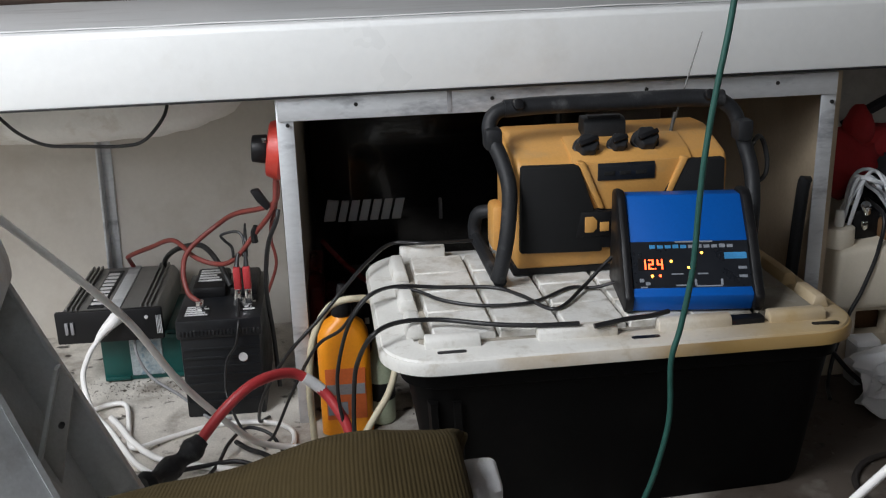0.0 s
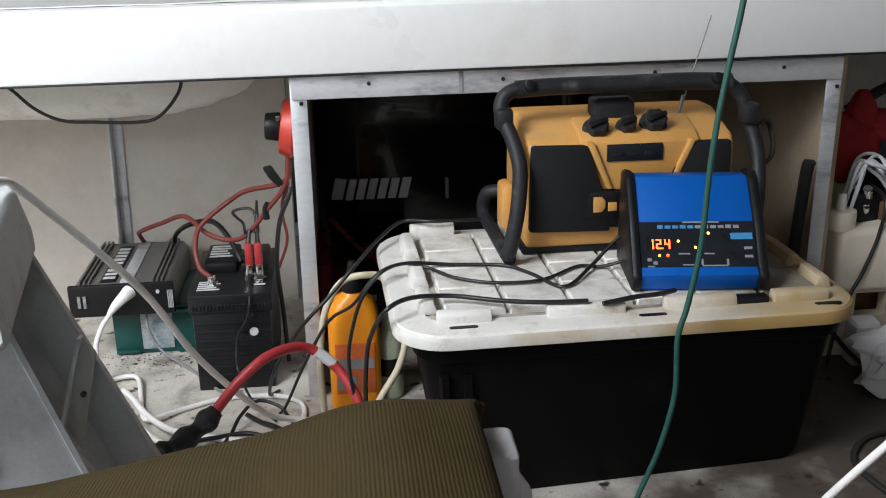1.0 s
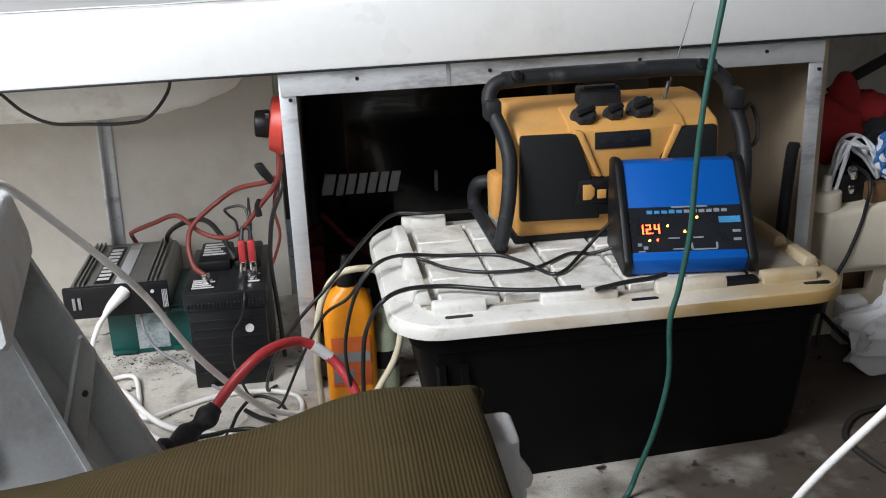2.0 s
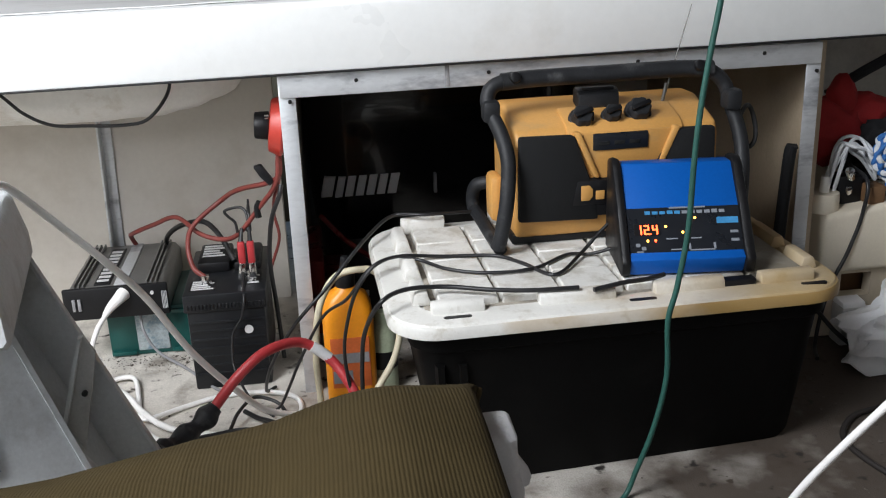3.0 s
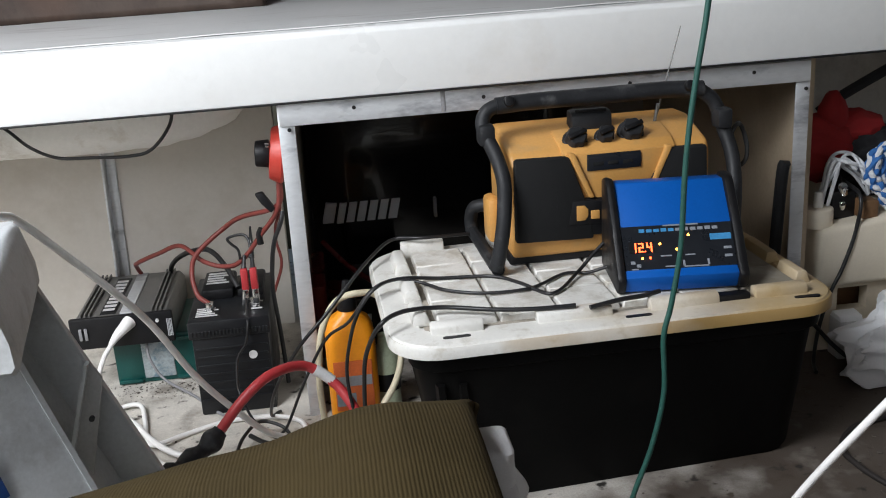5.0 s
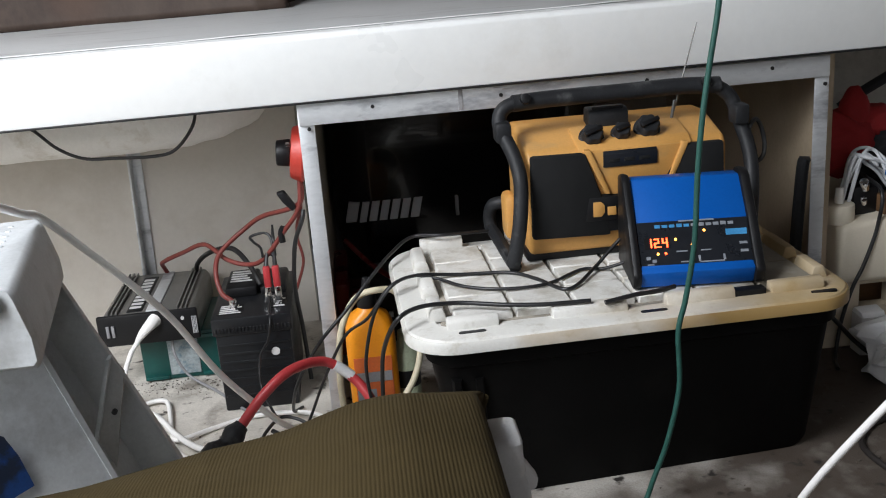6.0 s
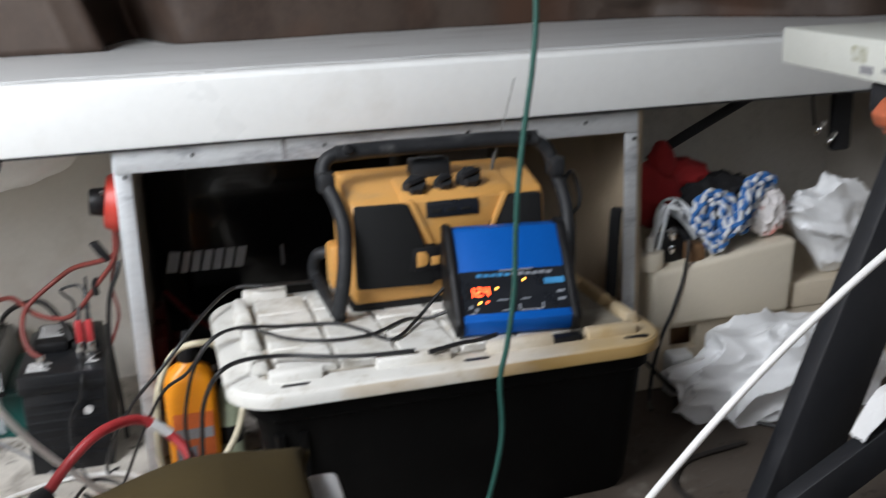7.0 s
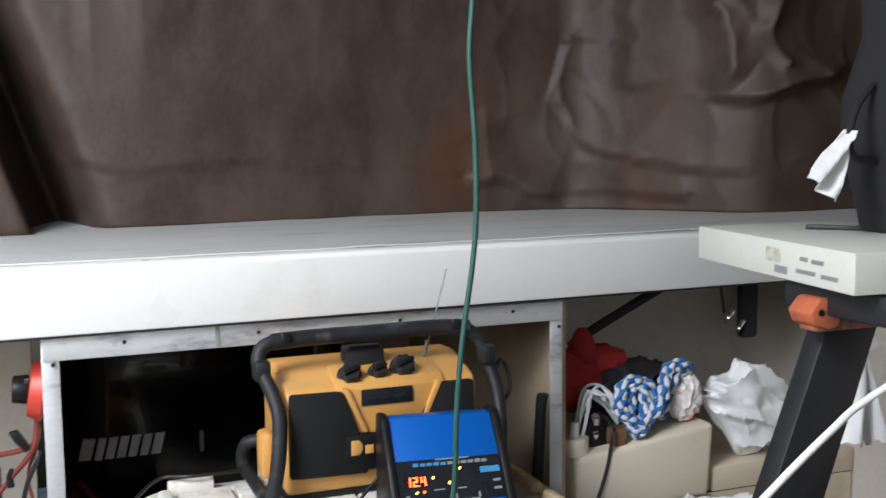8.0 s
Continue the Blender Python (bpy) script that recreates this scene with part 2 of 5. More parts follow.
M_TOTE = mat("black_tote_plastic", (0.0042, 0.0041, 0.0041), 0.6, spec=0.08, var=0.3, scale=9, fine=150, bump=0.06, stain=(0.008, 0.0075, 0.007), stain_at=(0.58, 0.8), stain_scale=8)
M_COWL = mat("gloss_black_cowling", (0.006, 0.006, 0.007), 0.16, var=0.2, bump=0.02, clear=0.4)
M_RUBBER = mat("dusty_black_rubber", (0.017, 0.018, 0.02), 0.55, spec=0.35, var=0.3, scale=40, bump=0.2, stain=(0.10, 0.10, 0.10), stain_at=(0.6, 0.85), stain_scale=20)
M_YELLOW = mat("worn_yellow_plastic", (0.60, 0.31, 0.085), 0.5, var=0.08, scale=18, bump=0.12, stain=(0.42, 0.27, 0.12), stain_at=(0.55, 0.8), stain_scale=12)
M_GRILLE = mat("black_speaker_cloth", (0.011, 0.0115, 0.012), 0.8, spec=0.25, var=0.2, scale=60, fine=700, bump=0.5)
M_BLUE = mat("blue_painted_steel", (0.002, 0.092, 0.40), 0.45, spec=0.3, var=0.08, scale=10, bump=0.03)
M_PANEL = mat("dark_front_panel", (0.012, 0.014, 0.018), 0.3, var=0.1, bump=0.03)
M_SKY = mat("light_blue_print", (0.05, 0.25, 0.5), 0.4)
M_PRINT = mat("pale_print", (0.62, 0.62, 0.62), 0.5, var=0.1, bump=0.02)
M_DIMPRINT = mat("dim_grey_print", (0.22, 0.24, 0.27), 0.5, var=0.1, bump=0.02)
M_LETTER = mat("grey_cowling_print", (0.62, 0.62, 0.63), 0.4, var=0.1, bump=0.02)
M_LED = mat("red_led", (1.0, 0.075, 0.02), 0.4, emit=8.0, var=0.0, bump=0)
M_AMBER = mat("amber_led", (1.0, 0.42, 0.06), 0.4, emit=8.0, var=0.0, bump=0)
M_RED = mat("red_plastic", (0.47, 0.042, 0.028), 0.4, var=0.12)
M_REDCAB = mat("red_cable_sheath", (0.42, 0.035, 0.04), 0.42, var=0.12, scale=30)
M_REDOLD = mat("dull_red_wire", (0.175, 0.034, 0.027), 0.5, var=0.25, scale=40)
M_WHITECAB = mat("white_cable_sheath", (0.86, 0.85, 0.83), 0.45, var=0.06, scale=20, stain=(0.55, 0.50, 0.42), stain_at=(0.62, 0.85), stain_scale=14)
M_CREAM = mat("cream_hose", (0.62, 0.56, 0.40), 0.45, var=0.1, scale=20)
M_GREYCAB = mat("grey_cable_sheath", (0.25, 0.25, 0.26), 0.5)
M_BLACKCAB = mat("black_cable_sheath", (0.014, 0.014, 0.015), 0.4, var=0.2, scale=50)
M_GREENCAB = mat("green_cord", (0.018, 0.085, 0.068), 0.5, var=0.2, scale=60)
M_BATT = mat("battery_case", (0.009, 0.010, 0.012), 0.38, spec=0.4, var=0.25, scale=30, bump=0.1, stain=(0.03, 0.03, 0.033), stain_at=(0.55, 0.8), stain_scale=15)
M_GREEN = mat("teal_plastic", (0.003, 0.072, 0.064), 0.35, var=0.12, scale=15)
M_WINDOW = mat("cloudy_clear_plastic", (0.42, 0.48, 0.50), 0.3, var=0.35, scale=35, stain=(0.10, 0.2, 0.28), stain_at=(0.5, 0.7), stain_scale=40)
M_ORANGE = mat("orange_bottle_plastic", (0.84, 0.30, 0.012), 0.38, var=0.08, scale=12)
M_ORLABEL = mat("orange_label", (0.60, 0.13, 0.03), 0.5, var=0.15, scale=30)
M_CLAMP = mat("orange_clamp_paint", (0.50, 0.13, 0.06), 0.5, var=0.15, scale=25, stain=(0.25, 0.09, 0.05), stain_scale=30)
M_FOAM = mat("rough_white_fibreglass", (0.86, 0.85, 0.81), 0.55, var=0.06, scale=8, fine=120, bump=0.35, stain=(0.50, 0.44, 0.34), stain_at=(0.58, 0.78), stain_scale=8)
M_TANK = mat("white_tank_plastic", (0.76, 0.69, 0.56), 0.45, var=0.05, scale=6, bump=0.05, stain=(0.48, 0.38, 0.24), stain_at=(0.55, 0.8), stain_scale=4)
M_LADDER = mat("worn_aluminium_step", (0.63, 0.655, 0.67), 0.5, metal=0.2, var=0.12, scale=12, fine=160, bump=0.15, stain=(0.30, 0.30, 0.29), stain_at=(0.5, 0.75), stain_scale=7)
M_TARP = mat("brown_tarpaulin", (0.050, 0.032, 0.024), 0.55, var=0.34, scale=6, fine=60, bump=0.22, stain=(0.088, 0.066, 0.052), stain_at=(0.45, 0.8), stain_scale=3, spec=0.4, stretch=(1.2, 1, 0.8), spots=((0.080, 0.038, 0.022), 2.1, 0.56, 0.74))
M_WHITE = mat("white_cloth", (0.78, 0.78, 0.78), 0.85, var=0.06, scale=30, fine=300, bump=0.5)
M_BAG = mat("white_plastic_bag", (0.86, 0.87, 0.88), 0.4, var=0.04, scale=14, bump=0.1)
M_PINK = mat("pink_print_paper", (0.78, 0.74, 0.73), 0.45, var=0.08, scale=30, stain=(0.62, 0.24, 0.2), stain_at=(0.50, 0.60), stain_scale=14)
M_REDCLOTH = mat("red_cloth", (0.36, 0.018, 0.02), 0.8, var=0.2, scale=20, fine=400, bump=0.4)
M_BLACKCLOTH = mat("black_cloth", (0.012, 0.012, 0.014), 0.85, var=0.3, scale=20, fine=400, bump=0.4)
M_ROPEBLUE = mat("blue_rope_fibre", (0.03, 0.14, 0.40), 0.75, var=0.25, scale=60, fine=500, bump=0.5)
M_ROPEWHITE = mat("white_rope_fibre", (0.66, 0.68, 0.70), 0.75, var=0.12, scale=60, fine=500, bump=0.5)
M_DARKALU = mat("dark_grey_casting", (0.17, 0.167, 0.16), 0.36, metal=0.45, var=0.15, scale=20, bump=0.1)
M_CHROME = mat("chrome", (0.8, 0.8, 0.8), 0.12, metal=1.0, bump=0.02)
M_BOARD = mat("painted_board", (0.62, 0.63, 0.58), 0.6, var=0.06, scale=10, bump=0.15, stain=(0.38, 0.37, 0.28), stain_at=(0.6, 0.8), stain_scale=9)
M_BLACKWOOD = mat("black_painted_wood", (0.014, 0.015, 0.018), 0.5, var=0.35, scale=14, bump=0.2, stain=(0.05, 0.05, 0.055), stain_at=(0.6, 0.85), stain_scale=12, stretch=(1, 1, 0.2))
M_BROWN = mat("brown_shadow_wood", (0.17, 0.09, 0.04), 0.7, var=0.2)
M_DIRT = mat("grit", (0.10, 0.085, 0.07), 0.9, var=0.4, scale=60)
M_CORD = mat("olive_corduroy", (0.047, 0.034, 0.014), 0.95, spec=0.12, var=0.2, scale=16, fine=600, bump=0.4, stain=(0.054, 0.040, 0.018), stain_at=(0.5, 0.85), stain_scale=10)
M_STOOL = mat("dark_stool_fabric", (0.03, 0.027, 0.022), 0.9)
M_MASK = mat("marine_red_stripe", (0.16, 0.012, 0.014), 0.3)


M_LID = grime_shade_by_x(mat("grimy_white_lid", (0.70, 0.69, 0.65), 0.5, var=0.06, scale=14, fine=200, bump=0.15, stain=(0.50, 0.47, 0.41), stain_at=(0.54, 0.74), stain_scale=30), (0.42, 0.275, 0.085), -0.10, 0.30, 0.82, 7)
# panels: grime, with the shadow beside the charger painted in as dark olive
M_LIDPANEL = grime_shade_by_x(mat("grimy_shaded_lid_panel", (0.74, 0.73, 0.69), 0.55, var=0.08, scale=14, fine=200, bump=0.15, stain=(0.50, 0.47, 0.41), stain_at=(0.46, 0.66), stain_scale=22), (0.21, 0.18, 0.13), 0.04, 0.27, 0.88, 9)
# rim: yellowing, its tan deepened to hold the shade of the upright face
M_RIM = grime_shade_by_x(mat("yellowed_shaded_lid_rim", (0.66, 0.65, 0.61), 0.5, var=0.07, scale=14, fine=200, bump=0.15, stain=(0.46, 0.42, 0.34), stain_at=(0.54, 0.74), stain_scale=26), (0.34, 0.205, 0.05), -0.24, 0.10, 0.93, 8)
M_GRIME = mat("grimy_lid_grooves", (0.33, 0.30, 0.25), 0.7, var=0.35, scale=40, bump=0.2)


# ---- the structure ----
solid("floor", box(B(), -1.75, 1.8, -1.85, 2.7, -0.06, 0.0), M_FLOOR, "gritty, dirty off-white boat deck, shade painted in towards the right", "floor", kind="structure")
solid("wall_back_left", box(B(), -1.75, -0.175, 2.10, 2.16, 0, 0.64), M_WALL, "beige moulded liner wall under the shelf", "wall", kind="structure")
solid("wall_partition_left", box(B(), -0.139, -0.121, 1.604, 2.60, 0, 0.652), M_WALL, "beige partition beside the motor well", "wall", kind="structure")
solid("wall_partition_right", box(B(), 0.862, 0.88, 1.63, 2.60, 0, 0.652), M_TAN, "tan partition beside the motor well", "wall", kind="structure")
solid("wall_well_back", box(B(), -0.128, 0.862, 2.60, 2.66, 0, 0.652), M_WALL_GREY, "grimy grey wall behind the motor", "wall", kind="structure")
solid("wall_back_right", box(B(), 0.88, 1.66, 2.10, 2.16, 0, 0.652), M_WALL_GREY, "grey wall of the stowage recess", "wall", kind="structure")
solid("wall_right", box(B(), 1.66, 1.72, -1.79, 2.10, 0, 0.652), M_HULL, "beige painted cabin side", "wall", kind="structure")
solid("wall_right_upper", box(B(), 2.05, 2.11, -1.79, 2.8, 0.735, 2.2), M_TARP, "brown tarpaulin cabin side", "wall", kind="structure")
solid("side_deck", box(B(), 1.66, 2.2, -1.79, 1.568, 0.653, 0.735, 0.004), M_DECK, "worn white side deck", "deck", kind="structure")

# left side of the cabin, out of view, with its added opening
bm = B()
box(bm, -1.75, -1.70, -1.79, -0.85, 0, 2.15)
box(bm, -1.75, -1.70, 0.55, 2.10, 0, 2.15)
box(bm, -1.75, -1.70, -0.85, 0.55, 0, 1.1)
box(bm, -1.75, -1.70, -0.85, 0.55, 2.10, 2.15)
solid("wall_left", bm, M_HULL, "unseen beige painted cabin side with an added open window", "wall", kind="structure")
bm = B()
box(bm, -1.75, -0.95, -1.85, -1.79, 0, 2.15)
box(bm, 0.25, 1.72, -1.85, -1.79, 0, 2.15)
box(bm, -0.95, 0.25, -1.85, -1.79, 0, 0.85)
box(bm, -0.95, 0.25, -1.85, -1.79, 2.0, 2.15)
solid("wall_front", bm, M_HULL, "unseen beige bulkhead with an added open companionway", "wall", kind="structure")
bm = B()
box(bm, -1.75, -1.70, -1.85, 2.9, 2.15, 2.2)
box(bm, -0.80, 2.2, -1.85, 2.9, 2.15, 2.2)
box(bm, -1.70, -0.80, -1.85, -0.20, 2.15, 2.2)
box(bm, -1.70, -0.80, 0.70, 2.9, 2.15, 2.2)
solid("ceiling", bm, M_TARP, "unseen brown tarpaulin canopy overhead with an added open hatch", "canopy", kind="structure")

# the thick white shelf: a rounded front face with a deck behind it
prism(bm := B(), [(1.572, 0.617), (1.568, 0.70), (1.566, 0.728), (1.574, 0.736), (1.62, 0.738), (2.95, 0.738), (2.95, 0.655), (1.60, 0.655), (1.60, 0.617)],
      "x", -1.70, 2.2, 0.003)
RISE = Matrix(((1, 0, 0, 0), (0, 1, 0, 0), (0.007, 0, 1, 0.0012), (0, 0, 0, 1)))
bmesh.ops.transform(bm, matrix=RISE, verts=bm.verts)
solid("shelf", bm, M_SHELF, "thick glossy white moulded shelf across the stern", "shelf", kind="structure")
bm = B()
sheet(bm, 40, 12, lambda u, v: Vector((-1.70 + 3.9 * u, 1.60 + 1.3 * v, 0.7405 + 0.0025 * nz(u * 30, v * 9))), 0.002)
bmesh.ops.transform(bm, matrix=RISE, verts=bm.verts)
solid("deck_skin", bm, M_DECK, "scuffed grey-white top of the shelf", "deck", kind="structure")
# dark caulk line under the face
bm = B()
tube(bm, [(-1.2, 1.5725, 0.6155), (-0.5, 1.572, 0.6158), (0.3, 1.5725, 0.6152), (1.6, 1.572, 0.6158)], 0.0022, 6, 20)
bmesh.ops.transform(bm, matrix=RISE, verts=bm.verts)
solid("caulk_line", bm, M_BLACKCAB, "thin dark caulk line under the shelf", "trim", kind="structure")


# ---- brown tarpaulin behind the shelf ----
def along_line(x, z, pts):
    """How far a point lies off a bent line, to its left counted positive, and how near to its ends (1 inside, 0 past them)."""
    best = (9.0, 0.0)
    for (ax, az), (bx, bz) in zip(pts, pts[1:]):
        dx, dz = bx - ax, bz - az
        n = math.hypot(dx, dz)
        k = ((x - ax) * dx + (z - az) * dz) / (n * n)
        q = max(0.0, min(1.0, k))
        off = math.hypot(x - ax - dx * q, z - az - dz * q)
        if off < abs(best[0]):
            side = 1 if (z - az) * dx - (x - ax) * dz > 0 else -1
            best = (off * side, max(0.0, 1 - 3 * max(0.0, k - 1, -k) * n / 0.1))
    return best


# folds: bent line, depth, reach; "lap" overhangs on its left side, "ridge" stands up on both
TARP_FOLDS = (
    ("lap", [(-0.16, 0.895), (0.30, 0.893), (0.62, 0.888), (0.97, 0.882)], 0.010, 0.09),
    ("lap", [(0.99, 0.846), (1.10, 0.822), (1.22, 0.800), (1.36, 0.812), (1.47, 0.806)], 0.024, 0.09),
    ("lap", [(1.24, 1.20), (1.245, 1.06), (1.265, 0.985), (1.33, 0.930), (1.46, 0.875), (1.58, 0.870)], 0.016, 0.16),
    ("ridge", [(1.50, 1.30), (1.515, 1.16), (1.53, 1.055), (1.665, 1.067), (1.85, 1.14)], 0.055, 0.035),
    ("ridge", [(1.375, 0.90), (1.365, 0.845)], 0.014, 0.014),
    ("ridge", [(1.40, 1.36), (1.37, 1.20), (1.40, 1.10)], 0.032, 0.028),
    ("ridge", [(1.62, 1.36), (1.60, 1.22), (1.66, 1.12)], 0.038, 0.030),
)


def tarp_point(u, v, front):
    """The main sheet, or the narrower one that hangs in front of its end."""
    z = 0.7415 + 1.42 * v
    lap = -0.150 - 0.33 * (z - 0.74)
    x = -1.75 + (lap - 0.012 + 1.75) * u if front else lap - 0.10 + (2.45 - lap) * u
    z += 0.007 * x
    turn = max(0.0, min(1.0, (x - 1.24) / 0.40))
    y = 2.335 + 0.05 * math.exp(-((x - 0.9) / 0.4) ** 2) - 0.40 * turn * turn * (3 - 2 * turn)
    y += 0.030 * nz(x * 0.9, v * 0.9, 3) + 0.010 * nz(x * 4.0, v * 3.0, 7)
    # sharp creases, most of them to the right and above
    more = 0.06 + 0.40 * max(0.0, min(1.0, (x - 0.9) / 0.6)) + 0.3 * max(0.0, min(1.0, (v - 0.3) * 4))
    for sx, sz, ph, amp in ((1.6, 4.6, 11, 0.030), (3.1, 2.2, 23, 0.022), (6.5, 5.5, 31, 0.013)):
        k = max(0.0, 1 - 3.2 * abs(nz(x * sx + v * 1.5, v * sz - x * 0.8, ph)))
        y -= amp * more * k ** 2.2
    # hanging pleats high up
    y -= 0.035 * max(0.0, v - 0.22) * max(0.0, 1 - 2.5 * abs(nz(x * 7.5, v * 0.6, 41)))
    if front:
        y -= 0.10 - 0.035 * max(0.0, 1 - (lap - x) / 0.03) ** 2 + 0.012 * max(0.0, 1 - abs(lap - x - 0.09) / 0.05) ** 1.5
    else:
        # a deep dark pocket beside the lapping edge
        y += 0.34 * math.exp(-((x - lap - 0.045) / 0.062) ** 2)
    if z < 1.5:
        for form, pts, amp, reach in TARP_FOLDS:
            d, k = along_line(x + 0.030 * nz(x * 7, z * 7, 13) + 0.010 * nz(x * 22, z * 22, 3), z + 0.030 * nz(x * 7, z * 7, 27), pts)
            k *= max(0.25, min(1.0, 0.75 + 1.3 * nz(x * 5, z * 5, 57)))
            if abs(d) > reach * 4 or k <= 0:
                continue
            if form == "ridge":
                y -= amp * k * (max(0.0, 1 - d / (reach * 3.5)) ** 2 if d > 0 else max(0.0, 1 + d / reach) ** 1.5)
            else:
                y -= amp * k * (math.exp(-d / reach) if d > 0 else max(0.0, 1 + d / 0.025))
    return Vector((x, y, z))


tp = thing("tarpaulin", (0.3, 2.42, 0.745), "wrinkled dark brown plastic tarpaulin hung behind the shelf", "tarpaulin")
bm = B()
sheet(bm, 420, 200, lambda u, v: tarp_point(u, v, False), 0.002)
part("sheet", bm, M_TARP, tp, angle=180)
bm = B()
sheet(bm, 120, 90, lambda u, v: tarp_point(u, v, True), 0.002)
part("end_panel", bm, M_TARP, tp, "brown sheet hung in front at the end", angle=180)


# ---- aluminium frame round the motor well ----
fr = thing("opening_frame", (0.357, 1.596, 0), "grey aluminium angle frame round the motor opening", "frame")
bm = B()
box(bm, -0.139, 0.850, 1.588, 1.592, 0.573, 0.6125, 0.001)
box(bm, -0.139, 0.850, 1.592, 1.622, 0.6085, 0.6125, 0.001)
bmesh.ops.transform(bm, matrix=Matrix(((1, 0, 0, 0), (0, 1, 0, 0), (0.004, 0, 1, 0), (0, 0, 0, 1))), verts=bm.verts)
part("top_rail", bm, M_ALU, fr)
for x0, x1, side in ((-0.142, -0.113, -0.142), (0.824, 0.852, 0.848)):
    bm = B()
    box(bm, x0, x1, 1.5925, 1.596, 0, 0.61, 0.001)
    box(bm, side, side + 0.004, 1.596, 1.622, 0, 0.61, 0.001)
    part("post", bm, M_ALU, fr)
for x, z in ((-0.123, 0.566), (-0.006, 0.597), (0.228, 0.597), (0.50, 0.6), (0.738, 0.601), (0.842, 0.563)):
    part("screw", cyl(B(), (x, 1.5895, z), (x, 1.5865, z), 0.0036, n=12), M_SCREW, fr)
part("scuff_plate", box(B(), 0.150, 0.158, 1.5868, 1.5885, 0.576, 0.6145, 0.0004), M_GREYCAB, fr, "dark scuff strip")


# ---- outboard motor in the well ----
om = thing("outboard_motor", (0.2, 2.3, 0), "gloss black outboard motor cowling with grey lettering", "outboard motor")
rings = []
for z, g in ((0.0, 0.86), (0.03, 0.92), (0.15, 0.97), (0.3, 1.0), (0.45, 0.99), (0.56, 0.95), (0.61, 0.88), (0.635, 0.72)):
    rings.append([(x, y, z) for x, y in rounded(0.23, 2.39, 0.345 * g, 0.19 * g, 0.10 * g, 8)])
part("cowling", loft(B(), rings), M_COWL, om)
# the name across the cowling as plain slanted blocks
lx = -0.080
for w in (0.030, 0.020, 0.022, 0.022, 0.022, 0.022, 0.024):
    yy = 2.196 - (0.0 if lx > -0.02 else (-0.02 - lx) * 0.18) + (0.016 if lx < -0.05 else 0)
    s = 0.006
    bm = prism(B(), [(lx - s, 0.211), (lx - s + w - 0.003, 0.211), (lx + s + w - 0.003, 0.260), (lx + s, 0.260)], "y", yy, yy + 0.03)
    part("letter_block", bm, M_LETTER, om, "grey block of the name")
    lx += w + 0.004
part("latch", box(B(), 0.19, 0.198, 2.19, 2.22, 0.205, 0.255, 0.002), M_GREYCAB, om, "grey latch")
bm = B()
tube(bm, [(-0.09, 2.02, 0.222), (-0.03, 1.98, 0.165), (0.05, 1.93, 0.12), (0.12, 1.9, 0.09)], 0.006, 8)
part("steering_arm", bm, M_MASK, om, "thin dark red rod")
bm = B()
box(bm, -0.121, -0.09, 1.86, 2.12, 0.0, 0.17, 0.008)
box(bm, -0.09, -0.04, 1.90, 2.10, 0.0, 0.10, 0.008)
part("bracket", bm, M_MASK, om, "grimy dark red bracket")
for k, x in enumerate((-0.035, -0.021, -0.007)):
    part("decal_bar", box(B(), x, x + 0.010, 1.874, 1.877, 0.072 + 0.002 * k, 0.086 + 0.002 * k, 0.0005), M_LETTER, om, "small pale print")
part("lower_cover", box(B(), -0.044, 0.09, 1.876, 2.12, 0.0, 0.13, 0.012), M_BLACK, om)


# ---- the tote with its lid ----
tote = thing("storage_tote", (0.368, 1.39, 0), "black plastic storage tote with a grimy white lid", "storage tote")


def ring(x0, x1, y0, y1, z, r, n=6):
    return [(x, y, z) for x, y in rounded((x0 + x1) / 2, (y0 + y1) / 2, (x1 - x0) / 2, (y1 - y0) / 2, r, n)]


def foot_ring(z, g):
    """The tote's foot, whose front is pushed in towards the right."""
    return [(x, y + max(0.0, (1.40 - y) / 0.17) * 0.032 * (x - 0.09) / 0.59, z) for x, y, z in ring(0.092 - g, 0.686 + g, 1.225 - g, 1.565 + g, z, 0.045)]


part("body", loft(B(), [foot_ring(0.0, 0.0), foot_ring(0.012, 0.006), ring(0.046, 0.692, 1.180, 1.60, 0.256, 0.055),
                        ring(0.036, 0.700, 1.172, 1.61, 0.262, 0.055), ring(0.034, 0.702, 1.170, 1.612, 0.300, 0.055)]), M_TOTE, tote)
for x in (0.078, 0.112):
    bm = B()
    loft(bm, [[(x + dx + (0.012 if x < 0.3 else -0.012) * (1 - k), 1.2165 - 0.036 * k + dy, 0.014 + 0.222 * k) for dx, dy in ((-0.008, 0.01), (-0.005, -0.005), (0.005, -0.005), (0.008, 0.01))] for k in (0, 1)])
    part("rib", bm, M_TOTE, tote)
lid = part("lid", loft(B(), [ring(0.014, 0.712, 1.160, 1.624, 0.292, 0.075, 8), ring(0.0095, 0.7165, 1.1555, 1.6285, 0.300, 0.077, 8), ring(0.0095, 0.7165, 1.1555, 1.6285, 0.3085, 0.077, 8),
                            ring(0.012, 0.714, 1.158, 1.626, 0.312, 0.075, 8), ring(0.026, 0.702, 1.172, 1.612, 0.315, 0.066, 8), ring(0.056, 0.682, 1.204, 1.584, 0.315, 0.03, 8),
                            ring(0.059, 0.679, 1.207, 1.581, 0.310, 0.028, 8)]), M_LID, tote, "grimy white ribbed lid")
